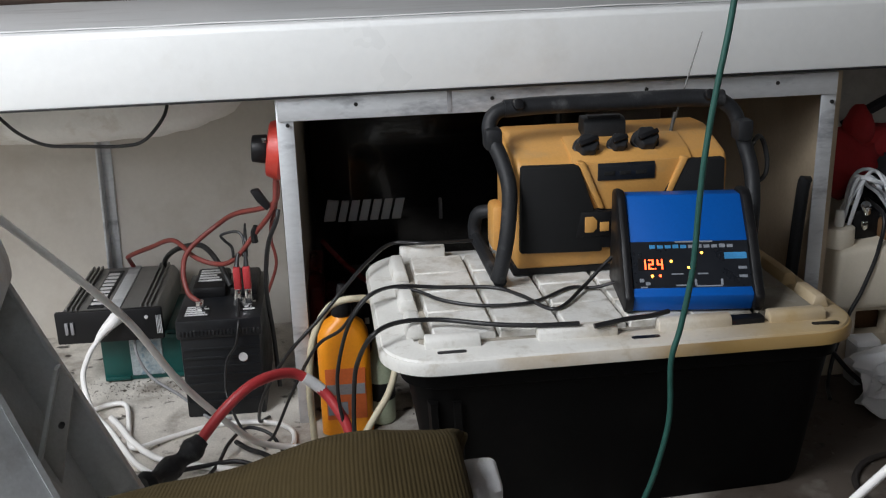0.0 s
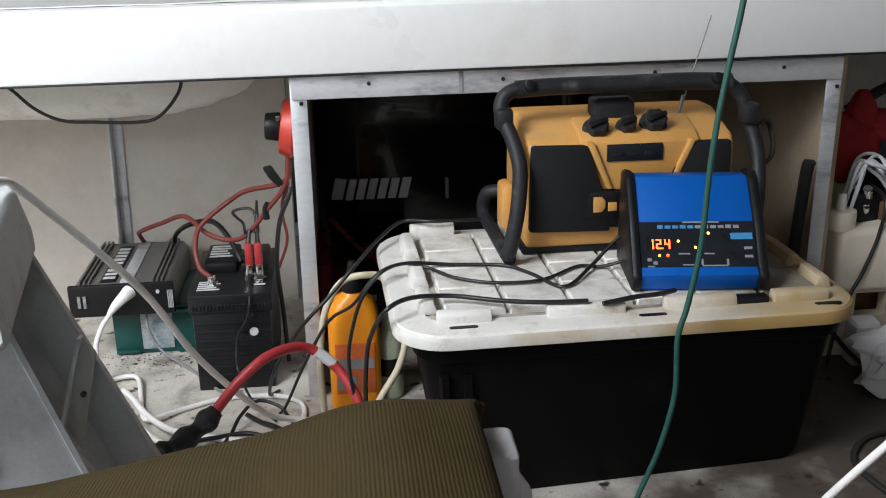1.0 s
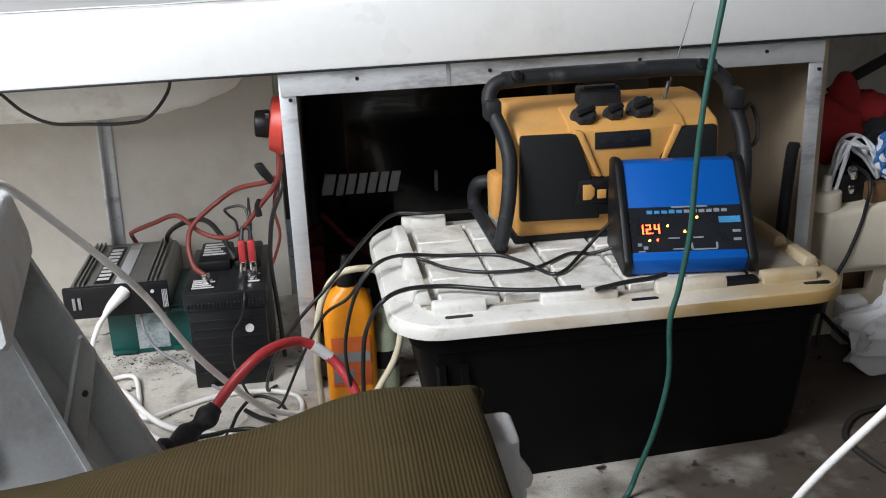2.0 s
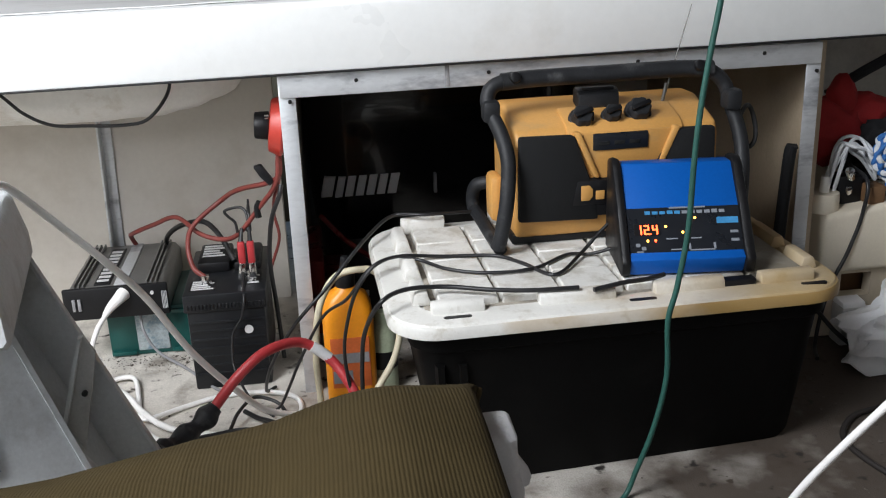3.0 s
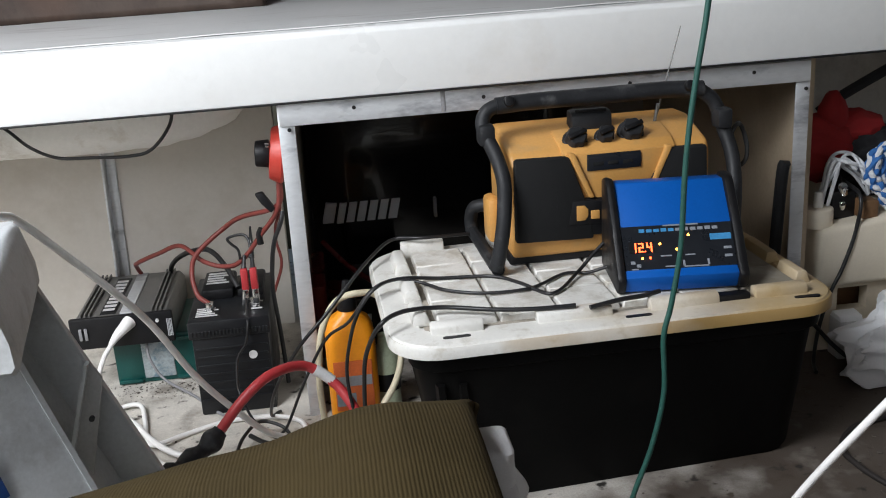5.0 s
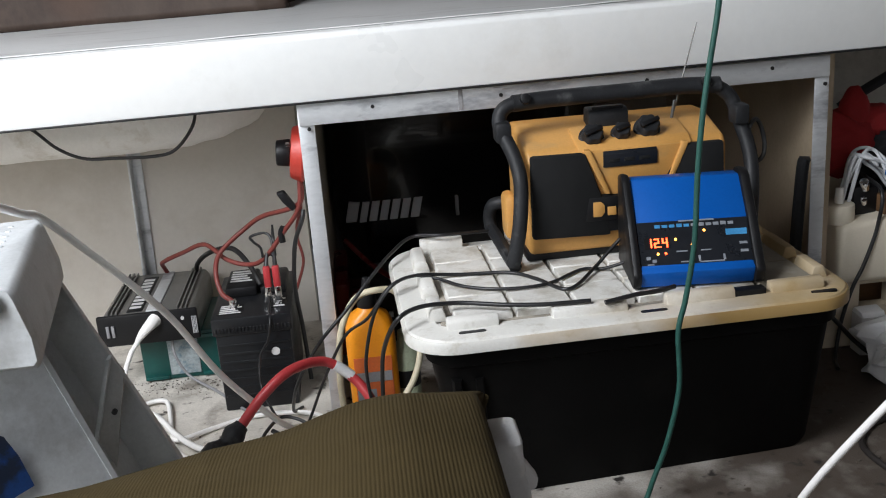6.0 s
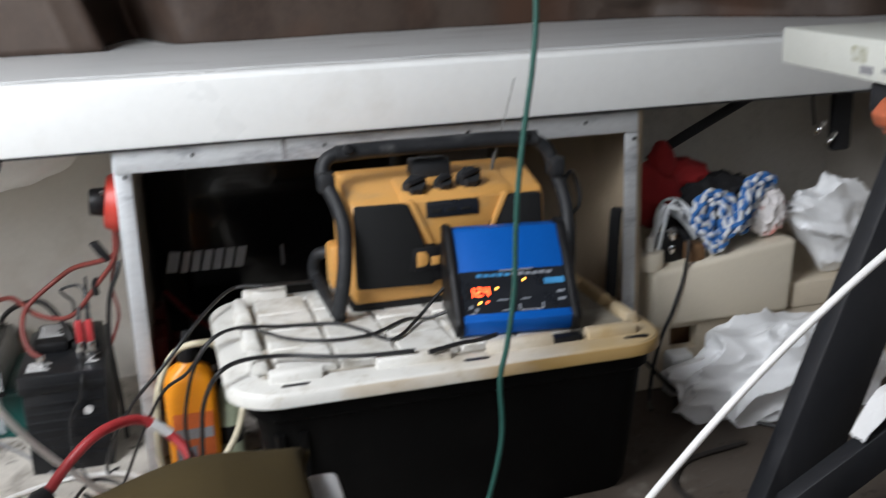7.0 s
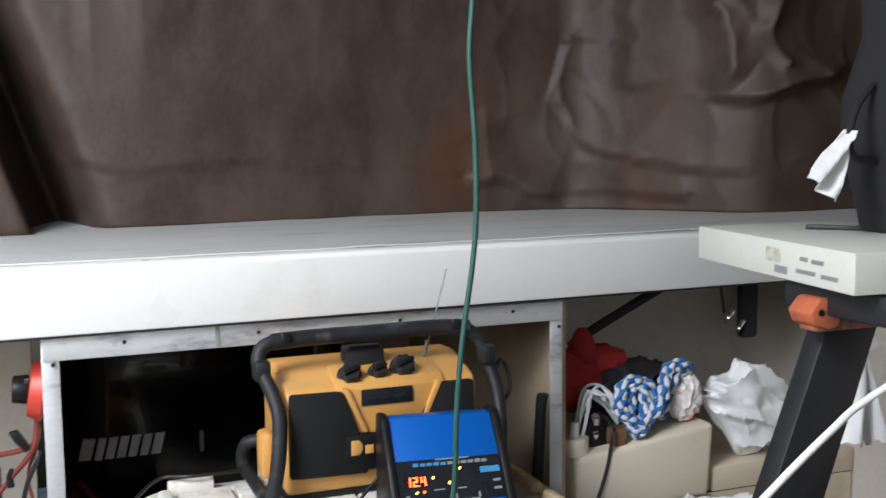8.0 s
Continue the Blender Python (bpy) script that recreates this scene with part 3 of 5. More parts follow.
part("rim", loft(B(), [ring(0.018, 0.708, 1.164, 1.620, 0.290, 0.072, 8), ring(0.012, 0.714, 1.158, 1.626, 0.288, 0.075, 8), ring(0.006, 0.720, 1.152, 1.632, 0.291, 0.078, 8), ring(0.006, 0.720, 1.152, 1.632, 0.304, 0.078, 8), ring(0.0085, 0.7175, 1.1545, 1.6295, 0.3088, 0.077, 8), ring(0.014, 0.712, 1.160, 1.624, 0.309, 0.074, 8)]), M_RIM, lid, "rim of the lid, yellowed and painted darker for shade towards one end")
part("groove_floor", box(B(), 0.064, 0.676, 1.212, 1.577, 0.306, 0.3118, 0.001), M_GRIME, lid, "grime in the grooves of the lid")
# raised border blocks along the edges and the waffle panels inside
for x0, x1 in ((0.070, 0.150), (0.233, 0.351), (0.412, 0.523), (0.581, 0.668)):
    part("border_block", prism(B(), [(1.190, 0.312), (1.193, 0.327), (1.200, 0.331), (1.212, 0.331), (1.216, 0.312)], "x", x0, x1, 0.003), M_LID, lid)
    part("border_block", prism(B(), [(1.578, 0.312), (1.581, 0.336), (1.590, 0.340), (1.602, 0.338), (1.606, 0.312)], "x", x0, x1, 0.003), M_LID, lid)
for y0, y1 in ((1.235, 1.30), (1.34, 1.43), (1.475, 1.565)):
    part("border_block", prism(B(), [(0.046, 0.312), (0.049, 0.330), (0.054, 0.334), (0.070, 0.334), (0.076, 0.312)], "y", y0, y1, 0.003), M_LID, lid)
    part("border_block", prism(B(), [(0.666, 0.312), (0.672, 0.334), (0.688, 0.334), (0.696, 0.312)], "y", y0, y1, 0.003), M_LID, lid)
rng = random.Random(5)
for i in range(6):
    for j in range(4):
        x0, y0 = 0.084 + i * 0.0975, 1.222 + j * 0.088
        top = 0.3235 + rng.uniform(-0.0008, 0.0008)
        part("waffle_panel", prism(B(), [(x0, 0.306), (x0 + 0.002, top), (x0 + 0.0918, top), (x0 + 0.0938, 0.306)], "y", y0, y0 + 0.084, 0.002, seg=1), M_LIDPANEL, lid)
for x in (0.106, 0.387, 0.659):
    part("slot", prism(B(), rounded(x, 1.177, 0.021, 0.0045, 0.0044, 4), "z", 0.309, 0.3158), M_BLACK, lid, "dark lock slot")
part("dark_gap", box(B(), 0.523, 0.574, 1.194, 1.214, 0.306, 0.324, 0.002), M_BLACK, lid, "black strip in the gap of the rim")
tote.location.x -= 0.008
tote.rotation_euler.z = radians(1.2)


# ---- work radio on the lid ----
RZ = 0.3245
rad = thing("work_radio", (0.42, 1.5, RZ), "yellow and black jobsite radio in a tubular roll cage", "radio")
prof = [(1.432, RZ + 0.012), (1.424, 0.372), (1.424, 0.505), (1.436, 0.522), (1.53, 0.549), (1.595, 0.547), (1.612, 0.53), (1.612, RZ + 0.012)]
part("body", prism(B(), prof, "x", 0.246, 0.597, 0.009, seg=3), M_YELLOW, rad)
part("base", box(B(), 0.242, 0.586, 1.436, 1.605, RZ, RZ + 0.02, 0.004), M_BLACK, rad)
part("speaker_grille", prism(B(), [(0.250, 0.370), (0.388, 0.366), (0.381, 0.415), (0.346, 0.514), (0.252, 0.516)], "y", 1.413, 1.43, 0.005), M_GRILLE, rad, "black cloth speaker grille")
part("speaker_grille", prism(B(), [(0.44, 0.366), (0.592, 0.372), (0.588, 0.514), (0.517, 0.514), (0.482, 0.452), (0.455, 0.415)], "y", 1.413, 1.43, 0.005), M_GRILLE, rad, "black cloth speaker grille")
part("lower_panel", box(B(), 0.352, 0.47, 1.415, 1.43, 0.372, 0.438, 0.004), M_BLACK, rad)
bm = B()
prism(bm, [(0.338, 0.516), (0.532, 0.516), (0.486, 0.436), (0.392, 0.436)], "y", 1.4175, 1.45, 0.004)
cp = part("centre_panel", bm, M_YELLOW, rad)
for xa, xb in ((0.349, 0.384), (0.520, 0.486)):
    part("edge_ridge", prism(B(), [(xa - 0.006, 0.519), (xa + 0.006, 0.519), (xb + 0.005, 0.440), (xb - 0.005, 0.440)], "y", 1.411, 1.43, 0.003), M_YELLOW, cp)
part("top_plate", prism(B(), [(1.421, 0.516), (1.440, 0.529), (1.50, 0.545), (1.50, 0.52), (1.43, 0.50)], "x", 0.336, 0.534, 0.003), M_YELLOW, cp)
part("display", prism(B(), [(1.4145, 0.486), (1.4145, 0.509), (1.418, 0.514), (1.43, 0.514), (1.43, 0.486)], "x", 0.377, 0.471, 0.001), M_PANEL, cp, "dark unlit display")
for k in range(3):
    part("display_bar", box(B(), 0.387 + 0.026 * k, 0.405 + 0.026 * k, 1.4136, 1.416, 0.494, 0.501, 0.0004), M_GRILLE, cp)
part("badge", prism(B(), [(0.342, 0.394), (0.440, 0.394), (0.440, 0.436), (0.350, 0.436)], "y", 1.4115, 1.418, 0.002), M_BLACK, rad, "black maker's badge with yellow shapes")
part("badge_mark", prism(B(), [(0.356, 0.402), (0.370, 0.402), (0.376, 0.409), (0.376, 0.421), (0.370, 0.428), (0.356, 0.428)], "y", 1.4092, 1.413, 0.0008), M_YELLOW, rad, "yellow block")
part("badge_mark", box(B(), 0.381, 0.396, 1.4092, 1.413, 0.403, 0.418, 0.0008), M_YELLOW, rad, "yellow block")


def knob(x, y, z, r):
    """A squat control knob with finger lobes and a raised grip bar, tipped towards the front."""
    m = Matrix.Translation((x, y, z)) @ pose(0, 0, 0, 48, 0, 0)
    rings = []
    for h, g in ((-0.006, 1.12), (0.002, 1.14), (0.005, 1.08), (0.006, 0.95), (0.020, 0.88), (0.0225, 0.78)):
        rings.append([m @ Vector((r * g * (1 + (0.07 * math.cos(6 * a) if h > 0.0055 else 0)) * math.cos(a), r * g * (1 + (0.07 * math.cos(6 * a) if h > 0.0055 else 0)) * math.sin(a), h)) for a in (2 * math.pi * k / 36 for k in range(36))])
    kn = part("knob", loft(B(), rings), M_RUBBER, rad, "black ribbed knob")
    part("grip", box(B(), -r * 0.88, r * 0.88, -0.0042, 0.0042, 0.021, 0.029, 0.002, m @ pose(0, 0, 0, 0, 0, 20)), M_BLACK, kn)


for x, z, y, r in ((0.366, 0.531, 1.452, 0.0195), (0.418, 0.532, 1.454, 0.0155), (0.466, 0.536, 1.458, 0.0205)):
    knob(x, y, z, r)
part("switch_block", prism(B(), [(1.488, 0.540), (1.490, 0.566), (1.500, 0.573), (1.528, 0.573), (1.533, 0.540)], "x", 0.372, 0.444, 0.004), M_RUBBER, rad)
part("switch_ridge", box(B(), 0.380, 0.436, 1.496, 1.502, 0.570, 0.576, 0.0015), M_BLACK, rad)
rad.location.x -= 0.007
rad.rotation_euler.z = radians(0.6)
part("antenna", cyl(B(), (0.524, 1.50, 0.54), (0.570, 1.50, 0.706), 0.0017, 0.0009, 8), M_DARKALU, rad, "thin telescopic antenna")
part("antenna_socket", cyl(B(), (0.523, 1.50, 0.535), (0.530, 1.50, 0.575), 0.0032, 0.0026, 10, 0.0006), M_DARKALU, rad)
# the roll cage: two bent hoops, a top bar and feet
for pts in ([(0.208, 1.392, RZ + 0.013), (0.214, 1.388, 0.36), (0.224, 1.390, 0.41), (0.230, 1.400, 0.455), (0.231, 1.410, 0.488), (0.225, 1.430, 0.521), (0.214, 1.450, 0.551), (0.210, 1.465, 0.574), (0.222, 1.470, 0.594), (0.256, 1.472, 0.604)],
            [(0.622, 1.392, RZ + 0.013), (0.628, 1.395, 0.36), (0.635, 1.405, 0.396), (0.641, 1.420, 0.443), (0.643, 1.440, 0.488), (0.634, 1.460, 0.534), (0.620, 1.470, 0.577), (0.590, 1.472, 0.602)]):
    part("cage_hoop", tube(B(), pts, 0.0125, 12), M_RUBBER, rad, "black rubber-coated cage hoop")
for x in (0.208, 0.632):
    part("cage_stay", tube(B(), [(x, 1.628, RZ + 0.012), (x - 0.001, 1.628, 0.36), (x + 0.004, 1.615, 0.384), (x + 0.02 * (1 if x < 0.4 else -1), 1.605, 0.391), (x + 0.04 * (1 if x < 0.4 else -1), 1.60, 0.392)], 0.0125, 12), M_RUBBER, rad, "black rubber-coated cage stay")
part("cage_top_bar", tube(B(), [(0.235, 1.470, 0.600), (0.30, 1.474, 0.602), (0.42, 1.476, 0.602), (0.53, 1.474, 0.603), (0.60, 1.470, 0.600)], 0.0145, 12), M_RUBBER, rad)
for x in (0.212, 0.622):
    part("cage_foot", tube(B(), [(x, 1.388, RZ + 0.012), (x - 0.001, 1.45, RZ + 0.011), (x - 0.002, 1.56, RZ + 0.011), (x - 0.004, 1.625, RZ + 0.012)], 0.0115, 10), M_RUBBER, rad)
for x, z in ((0.256, 0.603), (0.572, 0.604)):
    part("bolt", cyl(B(), (x, 1.462, z + 0.004), (x, 1.452, z + 0.007), 0.010, 0.009, 16, 0.002), M_BLACK, rad)
for x, z in ((0.213, 0.556), (0.630, 0.55)):
    part("cage_clamp", box(B(), x - 0.014, x + 0.014, 1.437, 1.474, z - 0.018, z + 0.018, 0.007), M_RUBBER, rad)
part("side_handle", box(B(), 0.217, 0.240, 1.49, 1.545, 0.350, 0.432, 0.009), M_YELLOW, rad)
bm = B()
tube(bm, [(0.662 + 0.018 * math.cos(a), 1.462 + 0.008 * math.sin(a * 2), 0.497 + 0.038 * math.sin(a)) for a in (2 * math.pi * k / 10 for k in range(19))], 0.004, 8, 4)
part("power_cord", bm, M_BLACKCAB, rad, "coiled black power cord")


# ---- battery charger on the lid ----
chg = thing("battery_charger", (0.49, 1.33, RZ), "blue and black battery charger showing red digits", "battery charger")
CM = Matrix.Translation((0.4745, 1.224, 0)) @ pose(0, 0, 0, 0, 0, -7)
prof = [(0.020, 0.3258), (0.012, 0.3265), (0.001, 0.354), (0.013, 0.3605), (0.060, 0.421), (0.114, 0.478), (0.146, 0.476), (0.150, 0.333)]
part("case", prism(B(), prof, "x", -0.093, 0.085, 0.003, CM), M_BLUE, chg, "blue painted steel case")
side = [(0.012, RZ), (0.004, 0.3285), (-0.004, 0.352), (0.008, 0.364), (0.055, 0.424), (0.106, 0.480), (0.122, 0.486), (0.154, 0.480), (0.160, RZ)]
part("end_cap", prism(B(), side, "x", -0.107, -0.092, 0.006, CM), M_BLACK, chg)
part("end_cap", prism(B(), side, "x", 0.084, 0.101, 0.006, CM), M_BLACK, chg)
fa, fb = Vector((0, 0.0155, 0.3605)), Vector((0, 0.0595, 0.4195))
run = (fb - fa).normalized()
out = Vector((0, -run.z, run.y))
if out.z < 0:
    out = -out
FH = (fb - fa).length


def on_panel(u0, u1, v0, v1, h0, h1, bev=0.0003):
    """A plate on the sloping panel: u across, v from its top edge down, h above it."""
    x0, x1 = -0.092 + 0.176 * u0, -0.092 + 0.176 * u1
    m = CM @ Matrix.Translation(fb) @ Matrix(((1, 0, 0), (0, run.y, out.y), (0, run.z, out.z))).to_4x4()
    return box(B(), x0, x1, -v1 * FH, -v0 * FH, h0, h1, bev, m, 1)


pn = part("front_panel", on_panel(0, 1, 0.0, 1.0, -0.001, 0.0025, 0.0008), M_PANEL, chg, "dark control panel")
for k in range(11):
    u = 0.16 + 0.066 * k
    part("print_bar", on_panel(u, u + 0.050, 0.085 if k % 3 else 0.075, 0.155, 0.002, 0.0029, 0.0001), M_SKY if k < 5 else M_DIMPRINT, pn)
part("print_bar", on_panel(0.38, 0.70, 0.0, 0.035, 0.002, 0.0029, 0.0001), M_DIMPRINT, pn)
part("print_bar", on_panel(0.79, 0.98, 0.26, 0.40, 0.002, 0.0029, 0.0001), M_SKY, pn, "light blue print")
for u0, u1, v0, v1 in ((0.90, 0.97, 0.56, 0.62), (0.90, 0.97, 0.74, 0.80), (0.33, 0.43, 0.69, 0.72), (0.55, 0.64, 0.69, 0.72), (0.36, 0.46, 0.93, 0.96), (0.53, 0.75, 0.95, 0.98), (0.06, 0.12, 0.96, 0.99)):
    part("print_bar", on_panel(u0, u1, v0, v1, 0.002, 0.0029, 0.0001), M_DIMPRINT, pn)
for u, v in ((0.075, 0.83), (0.125, 0.90)):
    part("print_bar", on_panel(u - 0.02, u + 0.02, v - 0.04, v + 0.04, 0.002, 0.0029, 0.001), M_DIMPRINT, pn)
for u0, u1 in ((0.52, 0.54), (0.74, 0.76)):
    part("print_bar", on_panel(u0, u1, 0.82, 0.95, 0.002, 0.0029, 0.0001), M_DIMPRINT, pn)
ds = part("display", on_panel(0.05, 0.285, 0.36, 0.62, 0.002, 0.0032), M_BLACK, pn, "lit red digital display")
SEG = {"1": "bc", "2": "abged", "4": "fgbc"}


def digit(ch, u, v, w, h):
    t = 0.014
    bars = {"a": (u, u + w, v, v + t * 2), "d": (u, u + w, v + h - t * 2, v + h), "g": (u, u + w, v + h / 2 - t, v + h / 2 + t),
            "f": (u, u + t, v, v + h / 2), "e": (u, u + t, v + h / 2, v + h), "b": (u + w - t, u + w, v, v + h / 2), "c": (u + w - t, u + w, v + h / 2, v + h)}
    for s in SEG[ch]:
        part("display_segment", on_panel(*bars[s], 0.003, 0.0039, 0.0002), M_LED, ds, "glowing red segment")


digit("1", 0.075, 0.39, 0.045, 0.21)
digit("2", 0.138, 0.39, 0.048, 0.21)
digit("4", 0.212, 0.39, 0.05, 0.21)
part("display_segment", on_panel(0.192, 0.202, 0.575, 0.60, 0.003, 0.0039, 0.0002), M_LED, ds, "glowing red segment")
for u, v, mt in ((0.335, 0.43, M_AMBER), (0.48, 0.57, M_AMBER), (0.60, 0.26, M_AMBER), (0.165, 0.74, M_AMBER), (0.235, 0.735, M_LED)):
    c = Vector((-0.092 + 0.176 * u, 0, 0)) + fb - run * (v * FH)
    part("indicator", cyl(B(), CM @ (c + out * 0.002), CM @ (c + out * 0.0045), 0.0022, 0.0016, 10), mt, pn, "small glowing indicator lamp")



# ---- battery, with clamps ----
bat = thing("car_battery", (-0.28, 1.77, 0), "black lead-acid battery with wires clamped on top", "battery")
part("case", box(B(), -0.354, -0.207, 1.648, 1.90, 0, 0.165, 0.004), M_BATT, bat)
part("cover", box(B(), -0.359, -0.202, 1.643, 1.905, 0.163, 0.200, 0.004), M_BATT, bat)
for k in range(7):
    z = 0.03 + k * 0.018
    part("rib", box(B(), -0.349, -0.212, 1.6455, 1.650, z, z + 0.005, 0.001), M_BATT, bat)
for k in range(22):
    x = -0.3535 + k * 0.0068
    part("edge_tooth", box(B(), x, x + 0.004, 1.6405, 1.645, 0.170, 0.180, 0.0008, seg=1), M_BATT, bat)
part("vent_cap", box(B(), -0.340, -0.275, 1.76, 1.88, 0.199, 0.222, 0.006), M_BLACK, bat)
part("vent_cap", box(B(), -0.268, -0.215, 1.76, 1.88, 0.199, 0.219, 0.006), M_BLACK, bat)
for x0, x1, y0, y1, z in ((-0.348, -0.298, 1.665, 1.715, 0.2004), (-0.335, -0.282, 1.79, 1.865, 0.2224), (-0.242, -0.212, 1.68, 1.745, 0.2004)):
    lb = part("label", box(B(), x0, x1, y0, y1, z - 0.002, z + 0.0006), M_BLACK, bat, "black and white warning label")
    for k in range(5):
        yy = y0 + (y1 - y0) * (k + 0.2) / 5
        part("print_bar", box(B(), x0 + 0.004, x1 - 0.004 - 0.006 * (k % 3), yy, yy + (y1 - y0) * 0.11, z, z + 0.0012), M_PRINT, lb)
part("sticker", cyl(B(), (-0.241, 1.6462, 0.121), (-0.241, 1.6445, 0.121), 0.0085, n=20), M_PRINT, bat, "round white sticker")
for x, m in ((-0.318, M_CHROME), (-0.232, M_CHROME)):
    part("terminal", cyl(B(), (x, 1.70, 0.198), (x, 1.70, 0.218), 0.009, 0.008, 16, 0.001), m, bat)
for x, lean in ((-0.248, 0.004), (-0.226, 0.0)):
    cl = thing("battery_clamp", (x, 1.70, 0.2), "red-handled battery clip gripping the terminal", "battery clip", "clips on the battery")
    part("jaw", prism(B(), [(x - 0.007, 0.208), (x + 0.007, 0.208), (x + 0.006 + lean, 0.24), (x - 0.006 + lean, 0.24)], "y", 1.69, 1.706, 0.002), M_CHROME, cl, "bright metal jaw")
    part("grip", box(B(), x - 0.007 + lean, x + 0.007 + lean, 1.690, 1.708, 0.236, 0.282, 0.004), M_REDCAB, cl, "red plastic grip")
    part("boot", cyl(B(), (x + lean, 1.70, 0.28), (x + lean * 2, 1.71, 0.305), 0.005, 0.003, 10), M_BLACKCAB, cl)


# ---- green box and power inverter ----
gb = thing("toolbox", (-0.465, 1.92, 0), "teal plastic toolbox with a cloudy clear window", "toolbox")
part("body", box(B(), -0.548, -0.375, 1.838, 2.05, 0, 0.108, 0.006), M_GREEN, gb)
part("window", box(B(), -0.49, -0.425, 1.8345, 1.842, 0.012, 0.092, 0.002), M_WINDOW, gb, "cloudy clear window")
for x0, x1 in ((-0.545, -0.495), (-0.42, -0.378)):
    part("lip", box(B(), x0, x1, 1.832, 1.842, 0.004, 0.012, 0.001), M_GREEN, gb)
    part("lip", box(B(), x0, x1, 1.832, 1.842, 0.092, 0.100, 0.001), M_GREEN, gb)
inv = thing("power_inverter", (-0.51, 1.92, 0.108), "silver finned power inverter with black end plates", "power inverter")
part("body", prism(B(), [(-0.622, 0.110), (-0.402, 0.110), (-0.402, 0.160), (-0.412, 0.174), (-0.610, 0.174), (-0.622, 0.160)], "y", 1.80, 2.06, 0.003), M_DARKALU, inv)
for k in range(6):
    x = -0.603 + k * 0.010 + (0.128 if k > 2 else 0)
    part("fin", box(B(), x, x + 0.004, 1.802, 2.058, 0.172, 0.181, 0.001), M_DARKALU, inv)
part("end_plate", box(B(), -0.626, -0.398, 1.790, 1.802, 0.108, 0.176, 0.004), M_BLACK, inv, "black plastic end plate")
part("silver_strip", box(B(), -0.515, -0.488, 1.804, 2.056, 0.1735, 0.1772, 0.001), M_ALU, inv, "bright aluminium strip")
part("name_plate", box(B(), -0.560, -0.525, 1.81, 2.03, 0.1735, 0.1765, 0.001), M_BLACK, inv, "black printed strip")
for k in range(9):
    part("print_bar", box(B(), -0.556, -0.530, 1.825 + 0.022 * k, 1.837 + 0.022 * k, 0.176, 0.1773), M_PRINT, inv)
for k in range(4):
    part("vent_slot", box(B(), -0.412 + 0.0032 * k, -0.4102 + 0.0032 * k, 1.788, 1.792, 0.122, 0.16), M_ALU, inv)
for x in (-0.606, -0.594):
    part("switch", box(B(), x, x + 0.007, 1.786, 1.792, 0.13, 0.155, 0.001), M_GREYCAB, inv)
part("socket_mark", cyl(B(), (-0.432, 1.791, 0.158), (-0.432, 1.787, 0.158), 0.004, n=12), M_PRINT, inv)
inv.scale.x = 0.91
pl = thing("power_plug", (-0.508, 1.78, 0.13), "white right-angled mains plug in the inverter", "plug")
part("body", tube(B(), [(-0.495, 1.792, 0.160), (-0.503, 1.778, 0.155), (-0.517, 1.770, 0.143), (-0.527, 1.764, 0.132), (-0.534, 1.760, 0.122)], lambda t: 0.0145 - 0.010 * t, 14), M_WHITECAB, pl)


# ---- red isolator switch on the partition ----
sw = thing("isolator_switch", (-0.17, 1.665, 0.51), "round red battery isolator switch with a black knob", "switch")
part("body", cyl(B(), (-0.1385, 1.668, 0.507), (-0.166, 1.668, 0.511), 0.056, 0.050, 32, 0.006), M_RED, sw)
part("knob", cyl(B(), (-0.166, 1.665, 0.511), (-0.193, 1.665, 0.513), 0.026, 0.024, 20, 0.003), M_BLACK, sw)
part("screw", cyl(B(), (-0.164, 1.625, 0.535), (-0.171, 1.625, 0.535), 0.004, n=10), M_CHROME, sw)
solid("cable_connector", prism(B(), [(-0.203, 0.437), (-0.188, 0.440), (-0.168, 0.408), (-0.175, 0.398), (-0.192, 0.417)], "y", 1.655, 1.672, 0.003), M_BLACK, "small black cable connector on red wires", "connector")


# ---- orange bottle ----
bo = thing("oil_bottle", (-0.052, 1.56, 0), "orange plastic oil bottle with a black cap", "bottle")
rings = []
for z, hx, hy, r in ((0.0, 0.040, 0.028, 0.012), (0.004, 0.047, 0.034, 0.016), (0.165, 0.047, 0.034, 0.018), (0.190, 0.045, 0.033, 0.020), (0.208, 0.037, 0.029, 0.020), (0.221, 0.020, 0.019, 0.017), (0.228, 0.016, 0.016, 0.0158)):
    rings.append([(x, y, z) for x, y in rounded(-0.052, 1.565, hx, hy, r, 6)])
part("body", loft(B(), rings), M_ORANGE, bo)
part("cap", cyl(B(), (-0.052, 1.565, 0.226), (-0.052, 1.565, 0.252), 0.019, 0.018, 20, 0.002), M_BLACK, bo, "black screw cap")
part("spout", cyl(B(), (-0.052, 1.565, 0.25), (-0.050, 1.565, 0.283), 0.010, 0.007, 16, 0.002), M_BLACK, bo)
lb = part("label", box(B(), -0.088, -0.016, 1.5295, 1.534, 0.035, 0.135, 0.001), M_ORLABEL, bo, "orange and grey paper label")
part("print_bar", box(B(), -0.086, -0.018, 1.5285, 1.532, 0.085, 0.105), M_GREYCAB, lb)
part("print_bar", box(B(), -0.086, -0.05, 1.5285, 1.532, 0.045, 0.07), M_DIMPRINT, lb)
cn = thing("green_canister", (0.03, 1.56, 0), "pale green bottle beside the tote", "bottle")
part("body", loft(B(), [[(x, y, z) for x, y in rounded(0.012, 1.585, hx, hx, hx * 0.98, 5)] for z, hx in ((0, 0.022), (0.004, 0.026), (0.12, 0.026), (0.14, 0.014), (0.16, 0.012))]), mat("pale_green_plastic", (0.42, 0.47, 0.33), 0.45), cn)
